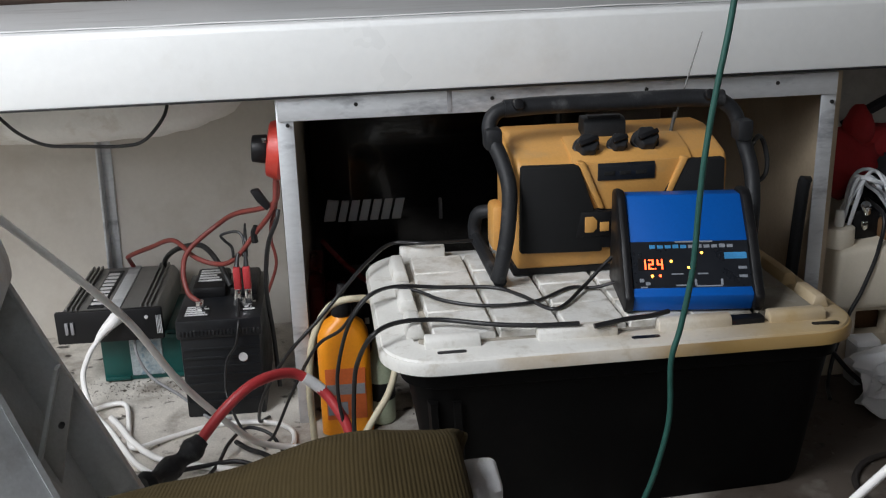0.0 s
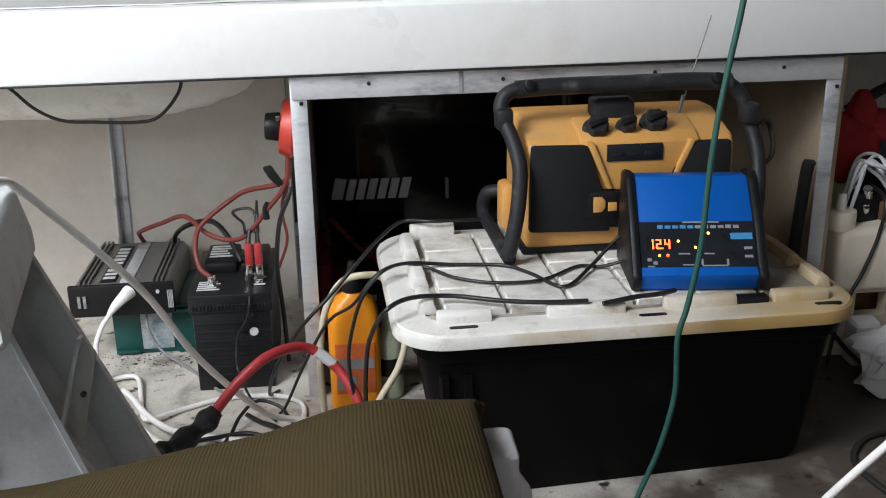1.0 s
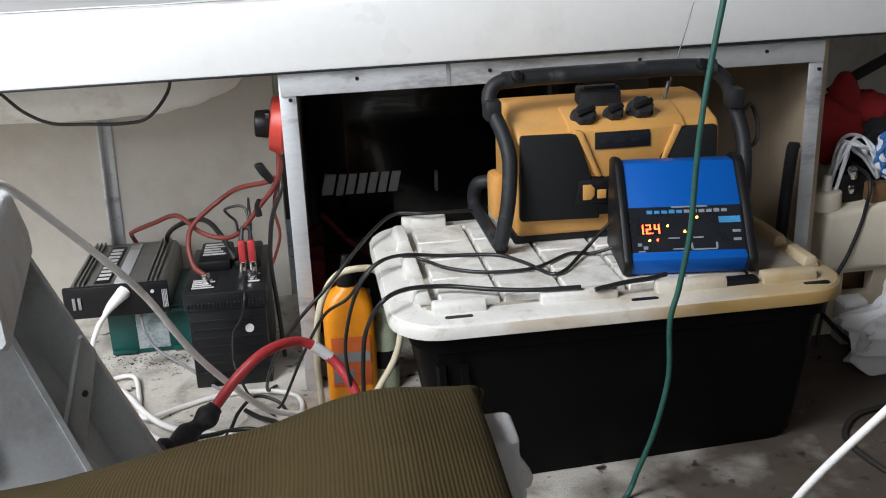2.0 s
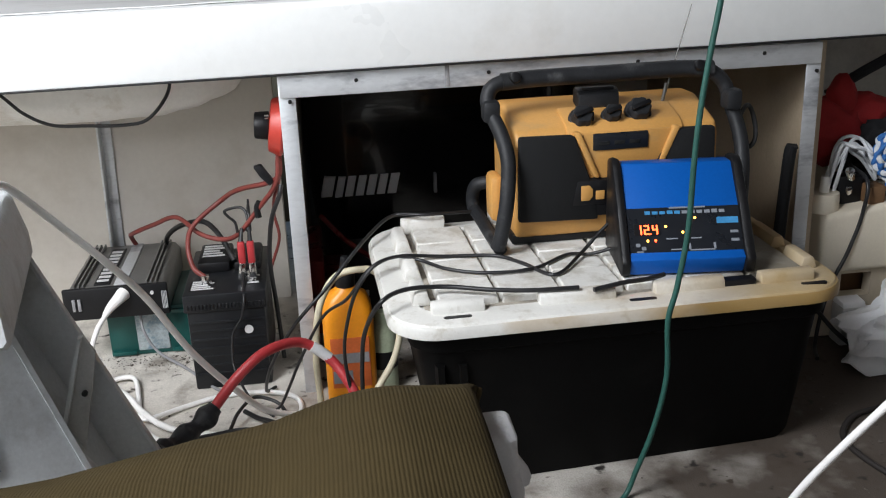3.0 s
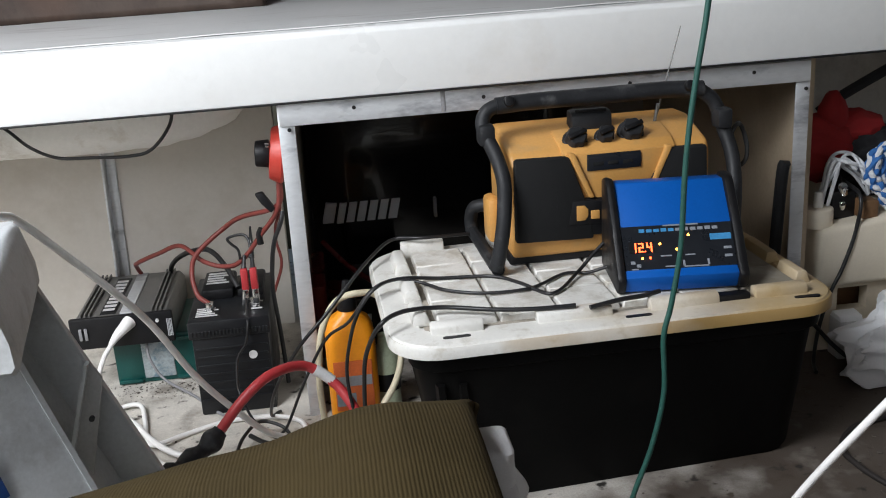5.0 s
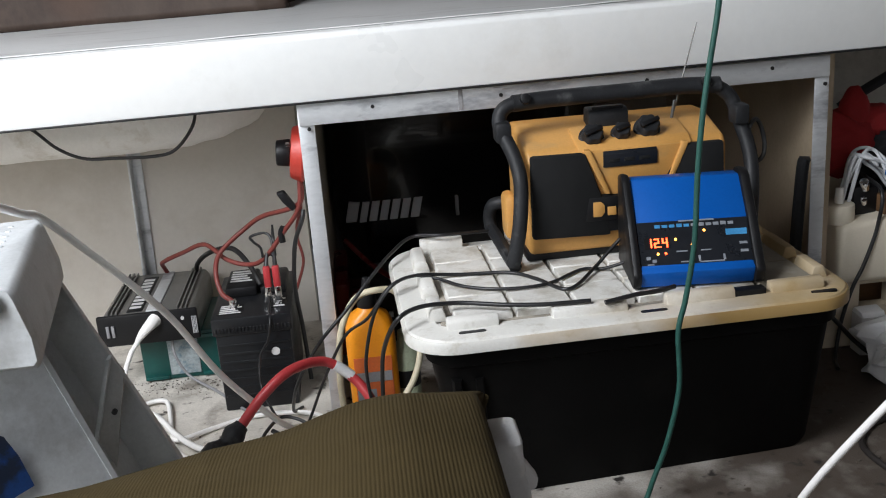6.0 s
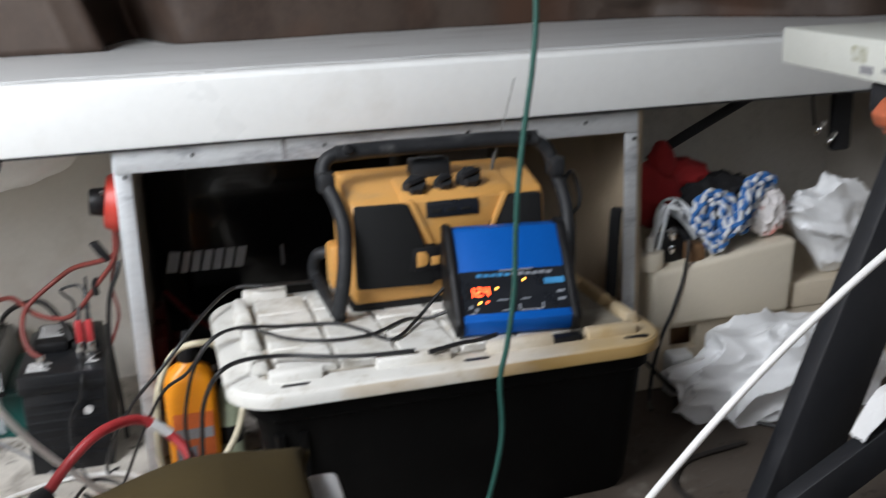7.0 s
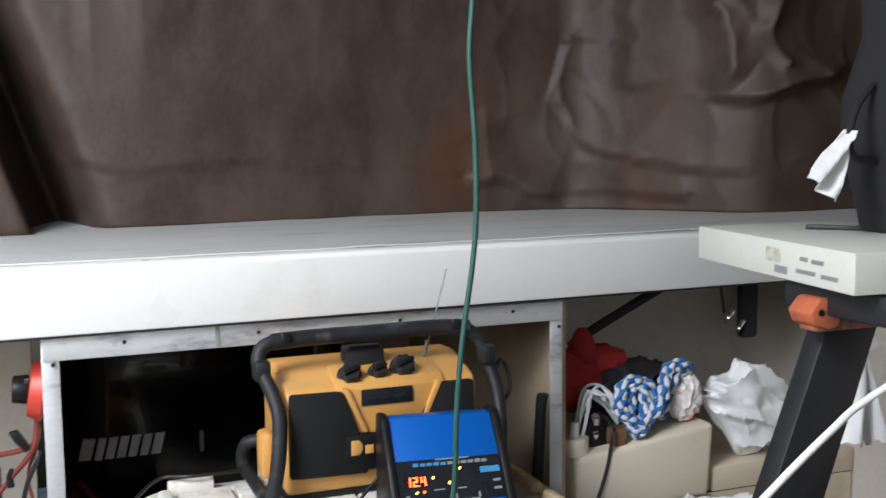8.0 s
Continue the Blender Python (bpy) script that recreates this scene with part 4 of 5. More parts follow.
part("band", cyl(B(), (0.012, 1.585, 0.05), (0.012, 1.585, 0.085), 0.0268, n=24), M_BLACK, cn)


# ---- under the shelf, beside the well ----
def foam_ring(x):
    g = 1.0 if x < -0.42 else max(0.05, 1 - ((x + 0.42) / 0.215) ** 2) ** 0.5
    out = []
    for k in range(25):
        a = math.pi * k / 24
        c, s = math.cos(a), math.sin(a)
        y = 1.915 - 0.175 * (abs(c) ** 0.7) * (1 if c > 0 else -1) * (0.55 + 0.45 * g)
        z = 0.6145 - 0.112 * g * s ** 0.6
        y += 0.006 * nz(x * 9, k * 0.4, 2) * s
        z += (0.007 + 0.012 * max(0.0, min(1.0, (x + 0.50) / 0.2))) * nz(x * 11, k * 0.35, 9) * s
        out.append((x, y, z))
    return out


solid("moulded_roll", loft(B(), [foam_ring(-1.4 + 1.185 * i / 60) for i in range(61)]), M_FOAM, "rough rounded white fibreglass moulding under the shelf", "moulding")
st = thing("wall_strut", (-0.55, 2.08, 0), "grey aluminium angle strut against the wall", "strut")
part("face", prism(B(), [(-0.572, 0.0), (-0.546, 0.0), (-0.531, 0.52), (-0.557, 0.52)], "y", 2.094, 2.098, 0.001), M_ALU, st)
part("flange", prism(B(), [(-0.572, 0.0), (-0.567, 0.0), (-0.552, 0.52), (-0.557, 0.52)], "y", 2.064, 2.094, 0.001), M_ALU, st)


# ---- cables and wires ----
def cable(pts, r, material, label, group="", n=9, name="cable", category="cable", steps=10):
    return solid(name, tube(B(), pts, r, n, steps), material, label, category, group, angle=60)


cable([(-0.69, 1.735, 0.606), (-0.647, 1.728, 0.588), (-0.605, 1.722, 0.549), (-0.559, 1.722, 0.525), (-0.499, 1.722, 0.520), (-0.429, 1.722, 0.517), (-0.387, 1.722, 0.526), (-0.350, 1.728, 0.566), (-0.338, 1.735, 0.606)], 0.0032, M_BLACKCAB, "black cable sagging along the white moulding")
cable([(-0.52, 0.85, 0.70), (-0.50, 1.0, 0.625), (-0.487, 1.10, 0.580), (-0.478, 1.15, 0.559), (-0.442, 1.20, 0.494), (-0.394, 1.25, 0.413), (-0.356, 1.30, 0.334), (-0.307, 1.35, 0.215), (-0.247, 1.40, 0.112), (-0.205, 1.45, 0.045), (-0.145, 1.49, 0.008), (-0.08, 1.475, 0.007)], 0.0058, M_WHITECAB, "thick white cord hanging over the step stool")
rc = thing("jump_lead", (-0.19, 1.33, 0), "thick red battery lead with a black connector", "battery lead")
part("lead", tube(B(), [(-0.281, 1.30, 0.134), (-0.237, 1.32, 0.180), (-0.190, 1.35, 0.206), (-0.136, 1.40, 0.194), (-0.091, 1.40, 0.160), (-0.065, 1.38, 0.130), (-0.049, 1.36, 0.098), (-0.045, 1.34, 0.05), (-0.05, 1.31, 0.012), (-0.02, 1.26, 0.009)], 0.0088, 12), M_REDCAB, rc)
part("tag", tube(B(), [(-0.118, 1.402, 0.184), (-0.104, 1.402, 0.173), (-0.090, 1.401, 0.160)], 0.0096, 12), M_PRINT, rc, "white printed tag")
part("connector", tube(B(), [(-0.276, 1.303, 0.138), (-0.296, 1.286, 0.124), (-0.318, 1.262, 0.116), (-0.340, 1.225, 0.118), (-0.352, 1.205, 0.122)], lambda t: 0.013 + 0.007 * math.sin(t * 9) ** 2, 10), M_RUBBER, rc, "black rubber connector")
part("connector_leg", tube(B(), [(-0.318, 1.262, 0.112), (-0.325, 1.25, 0.07), (-0.332, 1.24, 0.03), (-0.335, 1.235, 0.008)], 0.008, 8), M_RUBBER, rc)
cable([(0.2, 1.600, 0.338), (0.103, 1.565, 0.350), (0.044, 1.585, 0.346), (-0.004, 1.52, 0.335), (-0.049, 1.47, 0.304), (-0.091, 1.45, 0.263), (-0.145, 1.45, 0.205), (-0.194, 1.50, 0.111), (-0.215, 1.58, 0.02), (-0.20, 1.62, 0.005)], 0.0033, M_BLACKCAB, "black cable running off the tote lid", "black leads on the tote")
cable([(0.385, 1.37, 0.372), (0.36, 1.362, 0.352), (0.332, 1.345, 0.333), (0.273, 1.274, 0.328), (0.232, 1.338, 0.328), (0.194, 1.382, 0.328), (0.111, 1.398, 0.328), (0.040, 1.388, 0.338), (-0.004, 1.36, 0.336), (-0.035, 1.355, 0.300), (-0.053, 1.36, 0.25), (-0.064, 1.37, 0.18), (-0.055, 1.362, 0.10), (-0.03, 1.33, 0.02), (0.0, 1.30, 0.005)], 0.0031, M_BLACKCAB, "black cable running off the tote lid", "black leads on the tote")
cable([(0.385, 1.34, 0.340), (0.35, 1.35, 0.329), (0.313, 1.359, 0.328), (0.244, 1.308, 0.328), (0.17, 1.306, 0.328), (0.111, 1.337, 0.328), (0.071, 1.38, 0.331), (0.030, 1.386, 0.338), (-0.012, 1.375, 0.326), (-0.052, 1.41, 0.262), (-0.095, 1.43, 0.225), (-0.14, 1.45, 0.14), (-0.18, 1.49, 0.04), (-0.2, 1.52, 0.005)], 0.0028, M_BLACKCAB, "black cable running off the tote lid", "black leads on the tote")
cable([(0.29, 1.196, 0.335), (0.223, 1.200, 0.335), (0.161, 1.215, 0.3355), (0.09, 1.240, 0.337), (0.028, 1.224, 0.343), (-0.009, 1.2, 0.334), (-0.031, 1.25, 0.27), (-0.038, 1.27, 0.214), (-0.041, 1.28, 0.139), (-0.04, 1.29, 0.05), (-0.06, 1.30, 0.006)], 0.0036, M_BLACKCAB, "black cable running off the tote lid", "black leads on the tote")
cable([(0.31, 1.187, 0.333), (0.36, 1.196, 0.337), (0.40, 1.206, 0.3355), (0.43, 1.22, 0.3345)], 0.0038, M_BLACKCAB, "black cable end lying on the lid")
cable([(0.029, 1.52, 0.243), (0.005, 1.505, 0.268), (-0.019, 1.50, 0.279), (-0.070, 1.50, 0.268), (-0.103, 1.485, 0.214), (-0.114, 1.475, 0.128), (-0.113, 1.49, 0.05), (-0.110, 1.50, 0.007), (-0.085, 1.49, 0.007)], 0.0062, M_CREAM, "cream hose looped round the orange bottle")
cable([(0.030, 1.47, 0.235), (0.035, 1.45, 0.176), (0.020, 1.42, 0.137), (-0.008, 1.40, 0.100), (-0.035, 1.385, 0.06), (-0.06, 1.37, 0.01)], 0.0060, M_CREAM, "cream hose looped round the orange bottle")
cable([(-0.153, 1.66, 0.46), (-0.157, 1.66, 0.419), (-0.181, 1.68, 0.399), (-0.24, 1.75, 0.371), (-0.28, 1.80, 0.339), (-0.338, 1.78, 0.297), (-0.350, 1.75, 0.266), (-0.341, 1.72, 0.229), (-0.318, 1.70, 0.214)], 0.0050, M_REDOLD, "dull red battery wire", "battery wires")
cable([(-0.50, 2.07, 0.15), (-0.510, 2.03, 0.20), (-0.490, 1.95, 0.235), (-0.435, 1.90, 0.267), (-0.380, 1.85, 0.294), (-0.329, 1.78, 0.278), (-0.284, 1.75, 0.272), (-0.247, 1.72, 0.291), (-0.203, 1.70, 0.345), (-0.164, 1.66, 0.403), (-0.155, 1.655, 0.46)], 0.0048, M_REDOLD, "dull red battery wire", "battery wires")
cable([(-0.155, 1.67, 0.45), (-0.160, 1.67, 0.40), (-0.172, 1.69, 0.365), (-0.175, 1.70, 0.33), (-0.170, 1.71, 0.28), (-0.19, 1.72, 0.22)], 0.0030, M_REDOLD, "thin red wire beside the post", "battery wires")
cable([(-0.44, 2.06, 0.15), (-0.431, 2.02, 0.200), (-0.377, 1.90, 0.262), (-0.324, 1.85, 0.279), (-0.288, 1.80, 0.255), (-0.265, 1.76, 0.222)], 0.0055, M_BLACKCAB, "thick black battery wire", "battery wires")
cable([(-0.155, 1.66, 0.40), (-0.160, 1.655, 0.38), (-0.175, 1.66, 0.345), (-0.185, 1.68, 0.30), (-0.192, 1.70, 0.23), (-0.19, 1.75, 0.12), (-0.185, 1.74, 0.01)], 0.0045, M_BLACKCAB, "thick black battery wire", "battery wires")
cable([(-0.248, 1.705, 0.30), (-0.255, 1.75, 0.305), (-0.267, 1.75, 0.318), (-0.272, 1.75, 0.330), (-0.243, 1.74, 0.338), (-0.230, 1.73, 0.328), (-0.228, 1.71, 0.300)], 0.0028, M_BLACKCAB, "thin black clip wire loop", "battery wires")
solid("wire_end", tube(B(), [(-0.227, 1.71, 0.298), (-0.226, 1.73, 0.325), (-0.224, 1.73, 0.356)], lambda t: 0.006 - 0.004 * t, 8), M_BLACKCAB, "frayed black wire end", "wire")
solid("ring_terminal", tube(B(), [(-0.205, 1.70, 0.327), (-0.206, 1.70, 0.345), (-0.200, 1.698, 0.358)], 0.0065, 10), M_BLACK, "black sleeve on a red wire", "sleeve")
cable([(-0.246, 1.70, 0.225), (-0.245, 1.675, 0.212), (-0.244, 1.636, 0.185), (-0.252, 1.634, 0.15), (-0.270, 1.634, 0.121), (-0.275, 1.62, 0.084), (-0.270, 1.60, 0.055), (-0.241, 1.53, 0.03), (-0.20, 1.50, 0.005)], 0.0026, M_BLACKCAB, "thin black wire hanging over the battery", "battery wires")
cable([(-0.474, 1.82, 0.106), (-0.468, 1.80, 0.07), (-0.443, 1.79, 0.025), (-0.380, 1.735, 0.006), (-0.310, 1.63, 0.005), (-0.270, 1.62, 0.008)], 0.0030, M_GREYCAB, "thin grey wire trailing on the deck")
cable([(-0.534, 1.760, 0.122), (-0.546, 1.74, 0.105), (-0.552, 1.70, 0.075), (-0.530, 1.65, 0.03), (-0.493, 1.609, 0.008), (-0.437, 1.502, 0.007), (-0.40, 1.45, 0.007), (-0.36, 1.42, 0.007)], 0.0052, M_WHITECAB, "white mains flex trailing on the deck", "white flex on the deck")
cable([(-0.60, 1.62, 0.006), (-0.56, 1.68, 0.006), (-0.515, 1.712, 0.009), (-0.480, 1.70, 0.012), (-0.462, 1.63, 0.008), (-0.452, 1.577, 0.006), (-0.430, 1.521, 0.014), (-0.374, 1.567, 0.006), (-0.302, 1.60, 0.006), (-0.217, 1.60, 0.006), (-0.163, 1.57, 0.006), (-0.150, 1.52, 0.006), (-0.165, 1.46, 0.006)], 0.0048, M_WHITECAB, "white mains flex trailing on the deck", "white flex on the deck")
cable([(-0.50, 1.66, 0.006), (-0.47, 1.60, 0.017), (-0.44, 1.54, 0.02), (-0.40, 1.49, 0.016), (-0.36, 1.465, 0.012), (-0.30, 1.45, 0.006), (-0.24, 1.43, 0.006)], 0.0060, M_WHITECAB, "white mains flex trailing on the deck", "white flex on the deck")
cable([(-0.30, 1.40, 0.005), (-0.278, 1.45, 0.010), (-0.262, 1.49, 0.026), (-0.234, 1.535, 0.03), (-0.193, 1.525, 0.02), (-0.173, 1.495, 0.006), (-0.15, 1.45, 0.005)], 0.0034, M_BLACKCAB, "black wire curled on the deck", "wires on the deck")
cable([(-0.36, 1.42, 0.016), (-0.31, 1.44, 0.012), (-0.25, 1.45, 0.012), (-0.2, 1.43, 0.01), (-0.12, 1.42, 0.005)], 0.0042, M_BLACKCAB, "black wire curled on the deck", "wires on the deck")
cable([(-0.255, 1.53, 0.006), (-0.23, 1.50, 0.006), (-0.20, 1.47, 0.01), (-0.17, 1.44, 0.006)], 0.0046, M_BLACKCAB, "black wire curled on the deck", "wires on the deck")
# green cord hanging from the canopy
cable([(0.47, 1.12, 2.15), (0.466, 1.12, 1.6), (0.462, 1.12, 1.25), (0.459, 1.12, 1.137), (0.454, 1.12, 1.058), (0.462, 1.12, 0.937), (0.463, 1.12, 0.831), (0.457, 1.12, 0.761), (0.446, 1.12, 0.689), (0.436, 1.12, 0.613), (0.430, 1.12, 0.535), (0.426, 1.12, 0.437), (0.413, 1.12, 0.352), (0.402, 1.12, 0.301), (0.405, 1.125, 0.209), (0.389, 1.13, 0.12), (0.367, 1.135, 0.05), (0.347, 1.13, 0.007), (0.30, 1.09, 0.006)], 0.0042, M_GREENCAB, "green electric cord hanging from the canopy", n=10)
# white cord across the right
cable([(1.02, 0.66, 0.733), (0.93, 0.69, 0.685), (0.813, 0.72, 0.618), (0.759, 0.72, 0.585), (0.683, 0.72, 0.530), (0.605, 0.735, 0.450), (0.514, 0.75, 0.345), (0.450, 0.80, 0.212), (0.41, 0.83, 0.09), (0.37, 0.86, 0.010), (0.30, 0.86, 0.008)], 0.0048, M_WHITECAB, "thick white cord sagging to the deck", n=10)
cable([(0.99, 1.70, 0.345), (0.985, 1.62, 0.330), (0.975, 1.612, 0.26), (0.950, 1.607, 0.188), (0.925, 1.602, 0.140), (0.904, 1.600, 0.07), (0.885, 1.58, 0.006), (0.86, 1.52, 0.006)], 0.0040, M_BLACKCAB, "black flex hanging from the ledge")
cable([(0.80, 1.58, 0.16), (0.87, 1.575, 0.094), (0.916, 1.56, 0.04), (0.954, 1.527, 0.008), (0.97, 1.46, 0.006), (1.05, 1.38, 0.006), (1.10, 1.30, 0.006), (1.05, 1.22, 0.006)], 0.0046, M_BLACKCAB, "black flex lying on the deck")
cable([(0.96, 1.33, 0.006), (0.876, 1.316, 0.006), (0.815, 1.297, 0.006), (0.767, 1.247, 0.006), (0.757, 1.192, 0.006), (0.78, 1.10, 0.006), (0.84, 1.02, 0.006)], 0.0052, mat("dark_brown_cord", (0.022, 0.018, 0.016), 0.6), "dark brown cord lying on the deck")


# ---- step stool ----
M_BRACE = mat("dull_brace_metal", (0.46, 0.46, 0.45), 0.55, metal=0.2, var=0.15, scale=20)
ss = thing("step_stool", (-0.6, 1.03, 0), "scuffed grey aluminium folding step stool", "step stool")
part("top_step", prism(B(), [(-0.445, 0.850), (-0.498, 1.168), (-0.735, 1.128), (-0.68, 0.81)], "z", 0.528, 0.552, 0.004), M_LADDER, ss, "pale dimpled top step")
for i in range(7):
    for j in range(12):
        x, y = -0.472 - 0.026 * i - 0.0040 * j, 0.872 + 0.0243 * j - 0.0043 * i
        part("tread_stud", cyl(B(), (x, y, 0.551), (x, y, 0.5545), 0.0048, 0.0032, 8), M_LADDER, ss)


def leaning(xt, zt, xb, zb, w0, w1, y0, y1, bev=0.002):
    """A flat bar whose edge runs from (xt, zt) down to (xb, zb), w0 and w1 wide to its left."""
    return prism(B(), [(xt, zt), (xb, zb), (xb - w1, zb), (xt - w0, zt)], "y", y0, y1, bev)


# the cast end of the top step, a rounded apron that flares outwards
bm = B()
rings = []
for y, xo, zb in ((1.168, -0.484, 0.468), (1.160, -0.482, 0.463), (1.05, -0.464, 0.460), (0.93, -0.4445, 0.458), (0.868, -0.434, 0.456), (0.860, -0.436, 0.462)):
    rings.append([(xo - 0.055, y, 0.5525), (xo - 0.008, y, 0.5535), (xo - 0.002, y, 0.551), (xo + 0.002, y, 0.543), (xo + 0.014, y, 0.495), (xo + 0.015, y, zb + 0.006), (xo + 0.010, y, zb), (xo - 0.055, y, zb)])
part("end_casting", loft(bm, rings), M_LADDER, ss, "pale cast end of the top step", angle=50)
# the channel-shaped side rail: a wide face turned outwards, a web and a rear flange
FACE = Vector((-0.8, -0.6, 0))
OUT = Vector((0.6, -0.8, 0))
top, foot = Vector((-0.466, 0.985, 0.458)), Vector((-0.318, 0.985, 0.0))
part("rail_face", loft(B(), [[p + q for p in (top, foot, foot + FACE * 0.30, top + FACE * 0.30)] for q in (Vector(), OUT * 0.004)]), M_LADDER, ss)
part("face_lip", loft(B(), [[p + q for p in (top, foot, foot + FACE * 0.007, top + FACE * 0.007)] for q in (OUT * 0.004, OUT * 0.008)]), M_LADDER, ss)
back_top, back_foot = Vector((-0.472, 1.153, 0.462)), Vector((-0.277, 1.153, 0.0))
inset = Vector((-0.062, 0, 0))
part("side_web", loft(B(), [[p + q for p in (top + inset, foot + inset, back_foot + inset, back_top + inset)] for q in (Vector(), Vector((-0.004, 0, 0)))]), M_LADDER, ss)
part("rear_flange", leaning(-0.472, 0.47, -0.274, 0.0, 0.066, 0.066, 1.153, 1.158, 0.001), M_LADDER, ss)
part("flange_lip", leaning(-0.471, 0.47, -0.273, 0.0, 0.005, 0.005, 1.143, 1.153, 0.001), M_LADDER, ss)
part("far_leg", leaning(-0.70, 0.53, -0.86, 0.0, 0.03, 0.03, 0.99, 1.12), M_LADDER, ss)
BR = [(-0.405, 1.09, 0.372), (-0.391, 1.09, 0.345), (-0.425, 1.085, 0.199), (-0.448, 1.085, 0.229)]
part("brace_edge", loft(B(), [[(x - 0.003, y - 0.014, z), (x + 0.002, y - 0.014, z), (x + 0.002, y + 0.002, z), (x - 0.003, y + 0.002, z)] for x, y, z in (BR[0], BR[3])]), M_LADDER, ss)
part("brace", loft(B(), [[(x, y + d, z) for x, y, z in BR] for d in (0, 0.006)]), M_BRACE, ss, "riveted grey brace")
part("rivet", cyl(B(), (-0.412, 1.089, 0.29), (-0.412, 1.083, 0.29), 0.004, n=10), M_SCREW, ss)
spot = Vector((-0.4, 0.985, 0))
part("sticker", loft(B(), [[spot + FACE * a + Vector((0, 0, z)) + OUT * h for a, z in ((0.150, 0.380), (0.122, 0.356), (0.110, 0.325), (0.100, 0.28), (0.150, 0.27))] for h in (0.004, 0.0052)]), mat("dark_blue_sticker", (0.02, 0.07, 0.24), 0.4, stain=(0.02, 0.03, 0.06), stain_at=(0.45, 0.55), stain_scale=14), ss, "dark blue sticker")
part("bolt", cyl(B(), (-0.452, 0.97, 0.47), (-0.446, 0.966, 0.47), 0.004, n=10), M_SCREW, ss)


# ---- cushion on a low stool ----
so = thing("upholstered_stool", (-0.26, 0.55, 0), "low dark stool under an olive corduroy cushion", "stool")
part("base", box(B(), -0.50, 0.015, 0.34, 0.70, 0.03, 0.285, 0.02), M_STOOL, so)
part("side_ledge", box(B(), 0.015, 0.105, 0.42, 0.775, 0.20, 0.262, 0.01), M_STOOL, so)
for x in (-0.46, -0.02):
    for y in (0.38, 0.66):
        part("foot", cyl(B(), (x, y, 0), (x, y, 0.04), 0.02, 0.024, 14, 0.003), M_BLACK, so)


def cushion_mesh():
    bm = B()
    x0, x1, n, m = -0.62, 0.059, 1150, 30
    rows = []
    for i in range(n + 1):
        x = x0 + (x1 - x0) * i / n
        u = 2 * i / n - 1
        e = max(0.0, 1 - abs(u) ** 7) ** 0.5
        b = 0.020 + 0.056 * e
        a = 0.235 + 0.012 * abs(u) ** 5
        tilt = max(0.0, x + 0.36)
        zc = 0.347 + 0.066 * tilt - 0.10 * max(0.0, -0.22 - x) + 0.022 * max(0, u) ** 9 - 0.009 * max(0.0, min(1.0, (-0.02 - x) / 0.12)) + 0.020 * math.exp(-((x + 0.055) / 0.085) ** 2)
        rid = 0.00022 * math.cos(2 * math.pi * x / 0.0038)
        row = []
        for k in range(m):
            t = 2 * math.pi * k / m
            c, s = math.cos(t), math.sin(t)
            y = 0.535 + (a + rid * 0.5) * math.copysign(abs(c) ** 0.62, c)
            z = zc + (b + rid + 0.006 * nz(x * 5, c * 1.5, s)) * math.copysign(abs(s) ** 0.9, s)
            row.append((x + 0.013 * max(0.0, u) ** 40 * max(0.0, c) ** 8 + 0.004 * nz(c * 3, s * 3, x * 2), y, max(z, 0.2865)))
        rows.append(row)
    return loft(bm, rows)


cu = thing("cushion", (-0.27, 0.535, 0.286), "olive brown corduroy seat cushion", "cushion")
part("cover", cushion_mesh(), M_CORD, cu, angle=180)
part("piping", tube(B(), [(0.058, 0.31, 0.398), (0.060, 0.45, 0.398), (0.060, 0.62, 0.399), (0.060, 0.735, 0.399), (0.070, 0.779, 0.401)], 0.004, 8), M_CORD, cu, "corduroy edge seam")
bm = B()


def towel_ring(z, cx, hx, hy):
    return [(x + 0.0035 * nz(x * 60, y * 60, z * 40), y + 0.0035 * nz(x * 50, z * 60, y * 30), z + 0.003 * nz(x * 45, y * 45, 7)) for x, y in rounded(cx, 0.748, hx, hy, 0.010, 6)]


loft(bm, [towel_ring(z, cx, hx, hy) for z, cx, hx, hy in ((0.2665, 0.080, 0.022, 0.034), (0.275, 0.082, 0.025, 0.038), (0.295, 0.083, 0.024, 0.038), (0.312, 0.083, 0.022, 0.036), (0.328, 0.082, 0.021, 0.035),
                                                        (0.333, 0.081, 0.0185, 0.033), (0.338, 0.082, 0.0205, 0.034), (0.358, 0.082, 0.0195, 0.034), (0.372, 0.082, 0.0185, 0.032), (0.377, 0.082, 0.014, 0.027))])
prism(bm, [(0.100, 0.342), (0.105, 0.338), (0.1175, 0.318), (0.115, 0.306), (0.104, 0.302), (0.098, 0.312)], "y", 0.735, 0.752, 0.003)
solid("paper_towel", bm, M_WHITE, "crumpled white paper towel beside the cushion", "paper towel", angle=50)


# ---- stowage on the right ----
tk = thing("water_tank", (1.06, 1.75, 0.0), "white moulded tank with a round filler cap", "tank")
part("body", prism(B(), [(0.90, 0.145), (1.235, 0.145), (1.245, 0.312), (0.905, 0.268)], "y", 1.612, 2.08, 0.012, seg=3), M_TANK, tk)
part("cap", cyl(B(), (0.915, 1.655, 0.266), (0.915, 1.655, 0.306), 0.031, 0.030, 28, 0.003), M_TANK, tk, "white screw cap")
part("breather", cyl(B(), (0.915, 1.655, 0.305), (0.915, 1.655, 0.338), 0.010, 0.008, 14, 0.002), M_FOAM, tk)
bm = B()
box(bm, 0.882, 0.955, 1.63, 1.66, 0, 0.145)
box(bm, 1.02, 1.655, 1.63, 1.66, 0, 0.145)
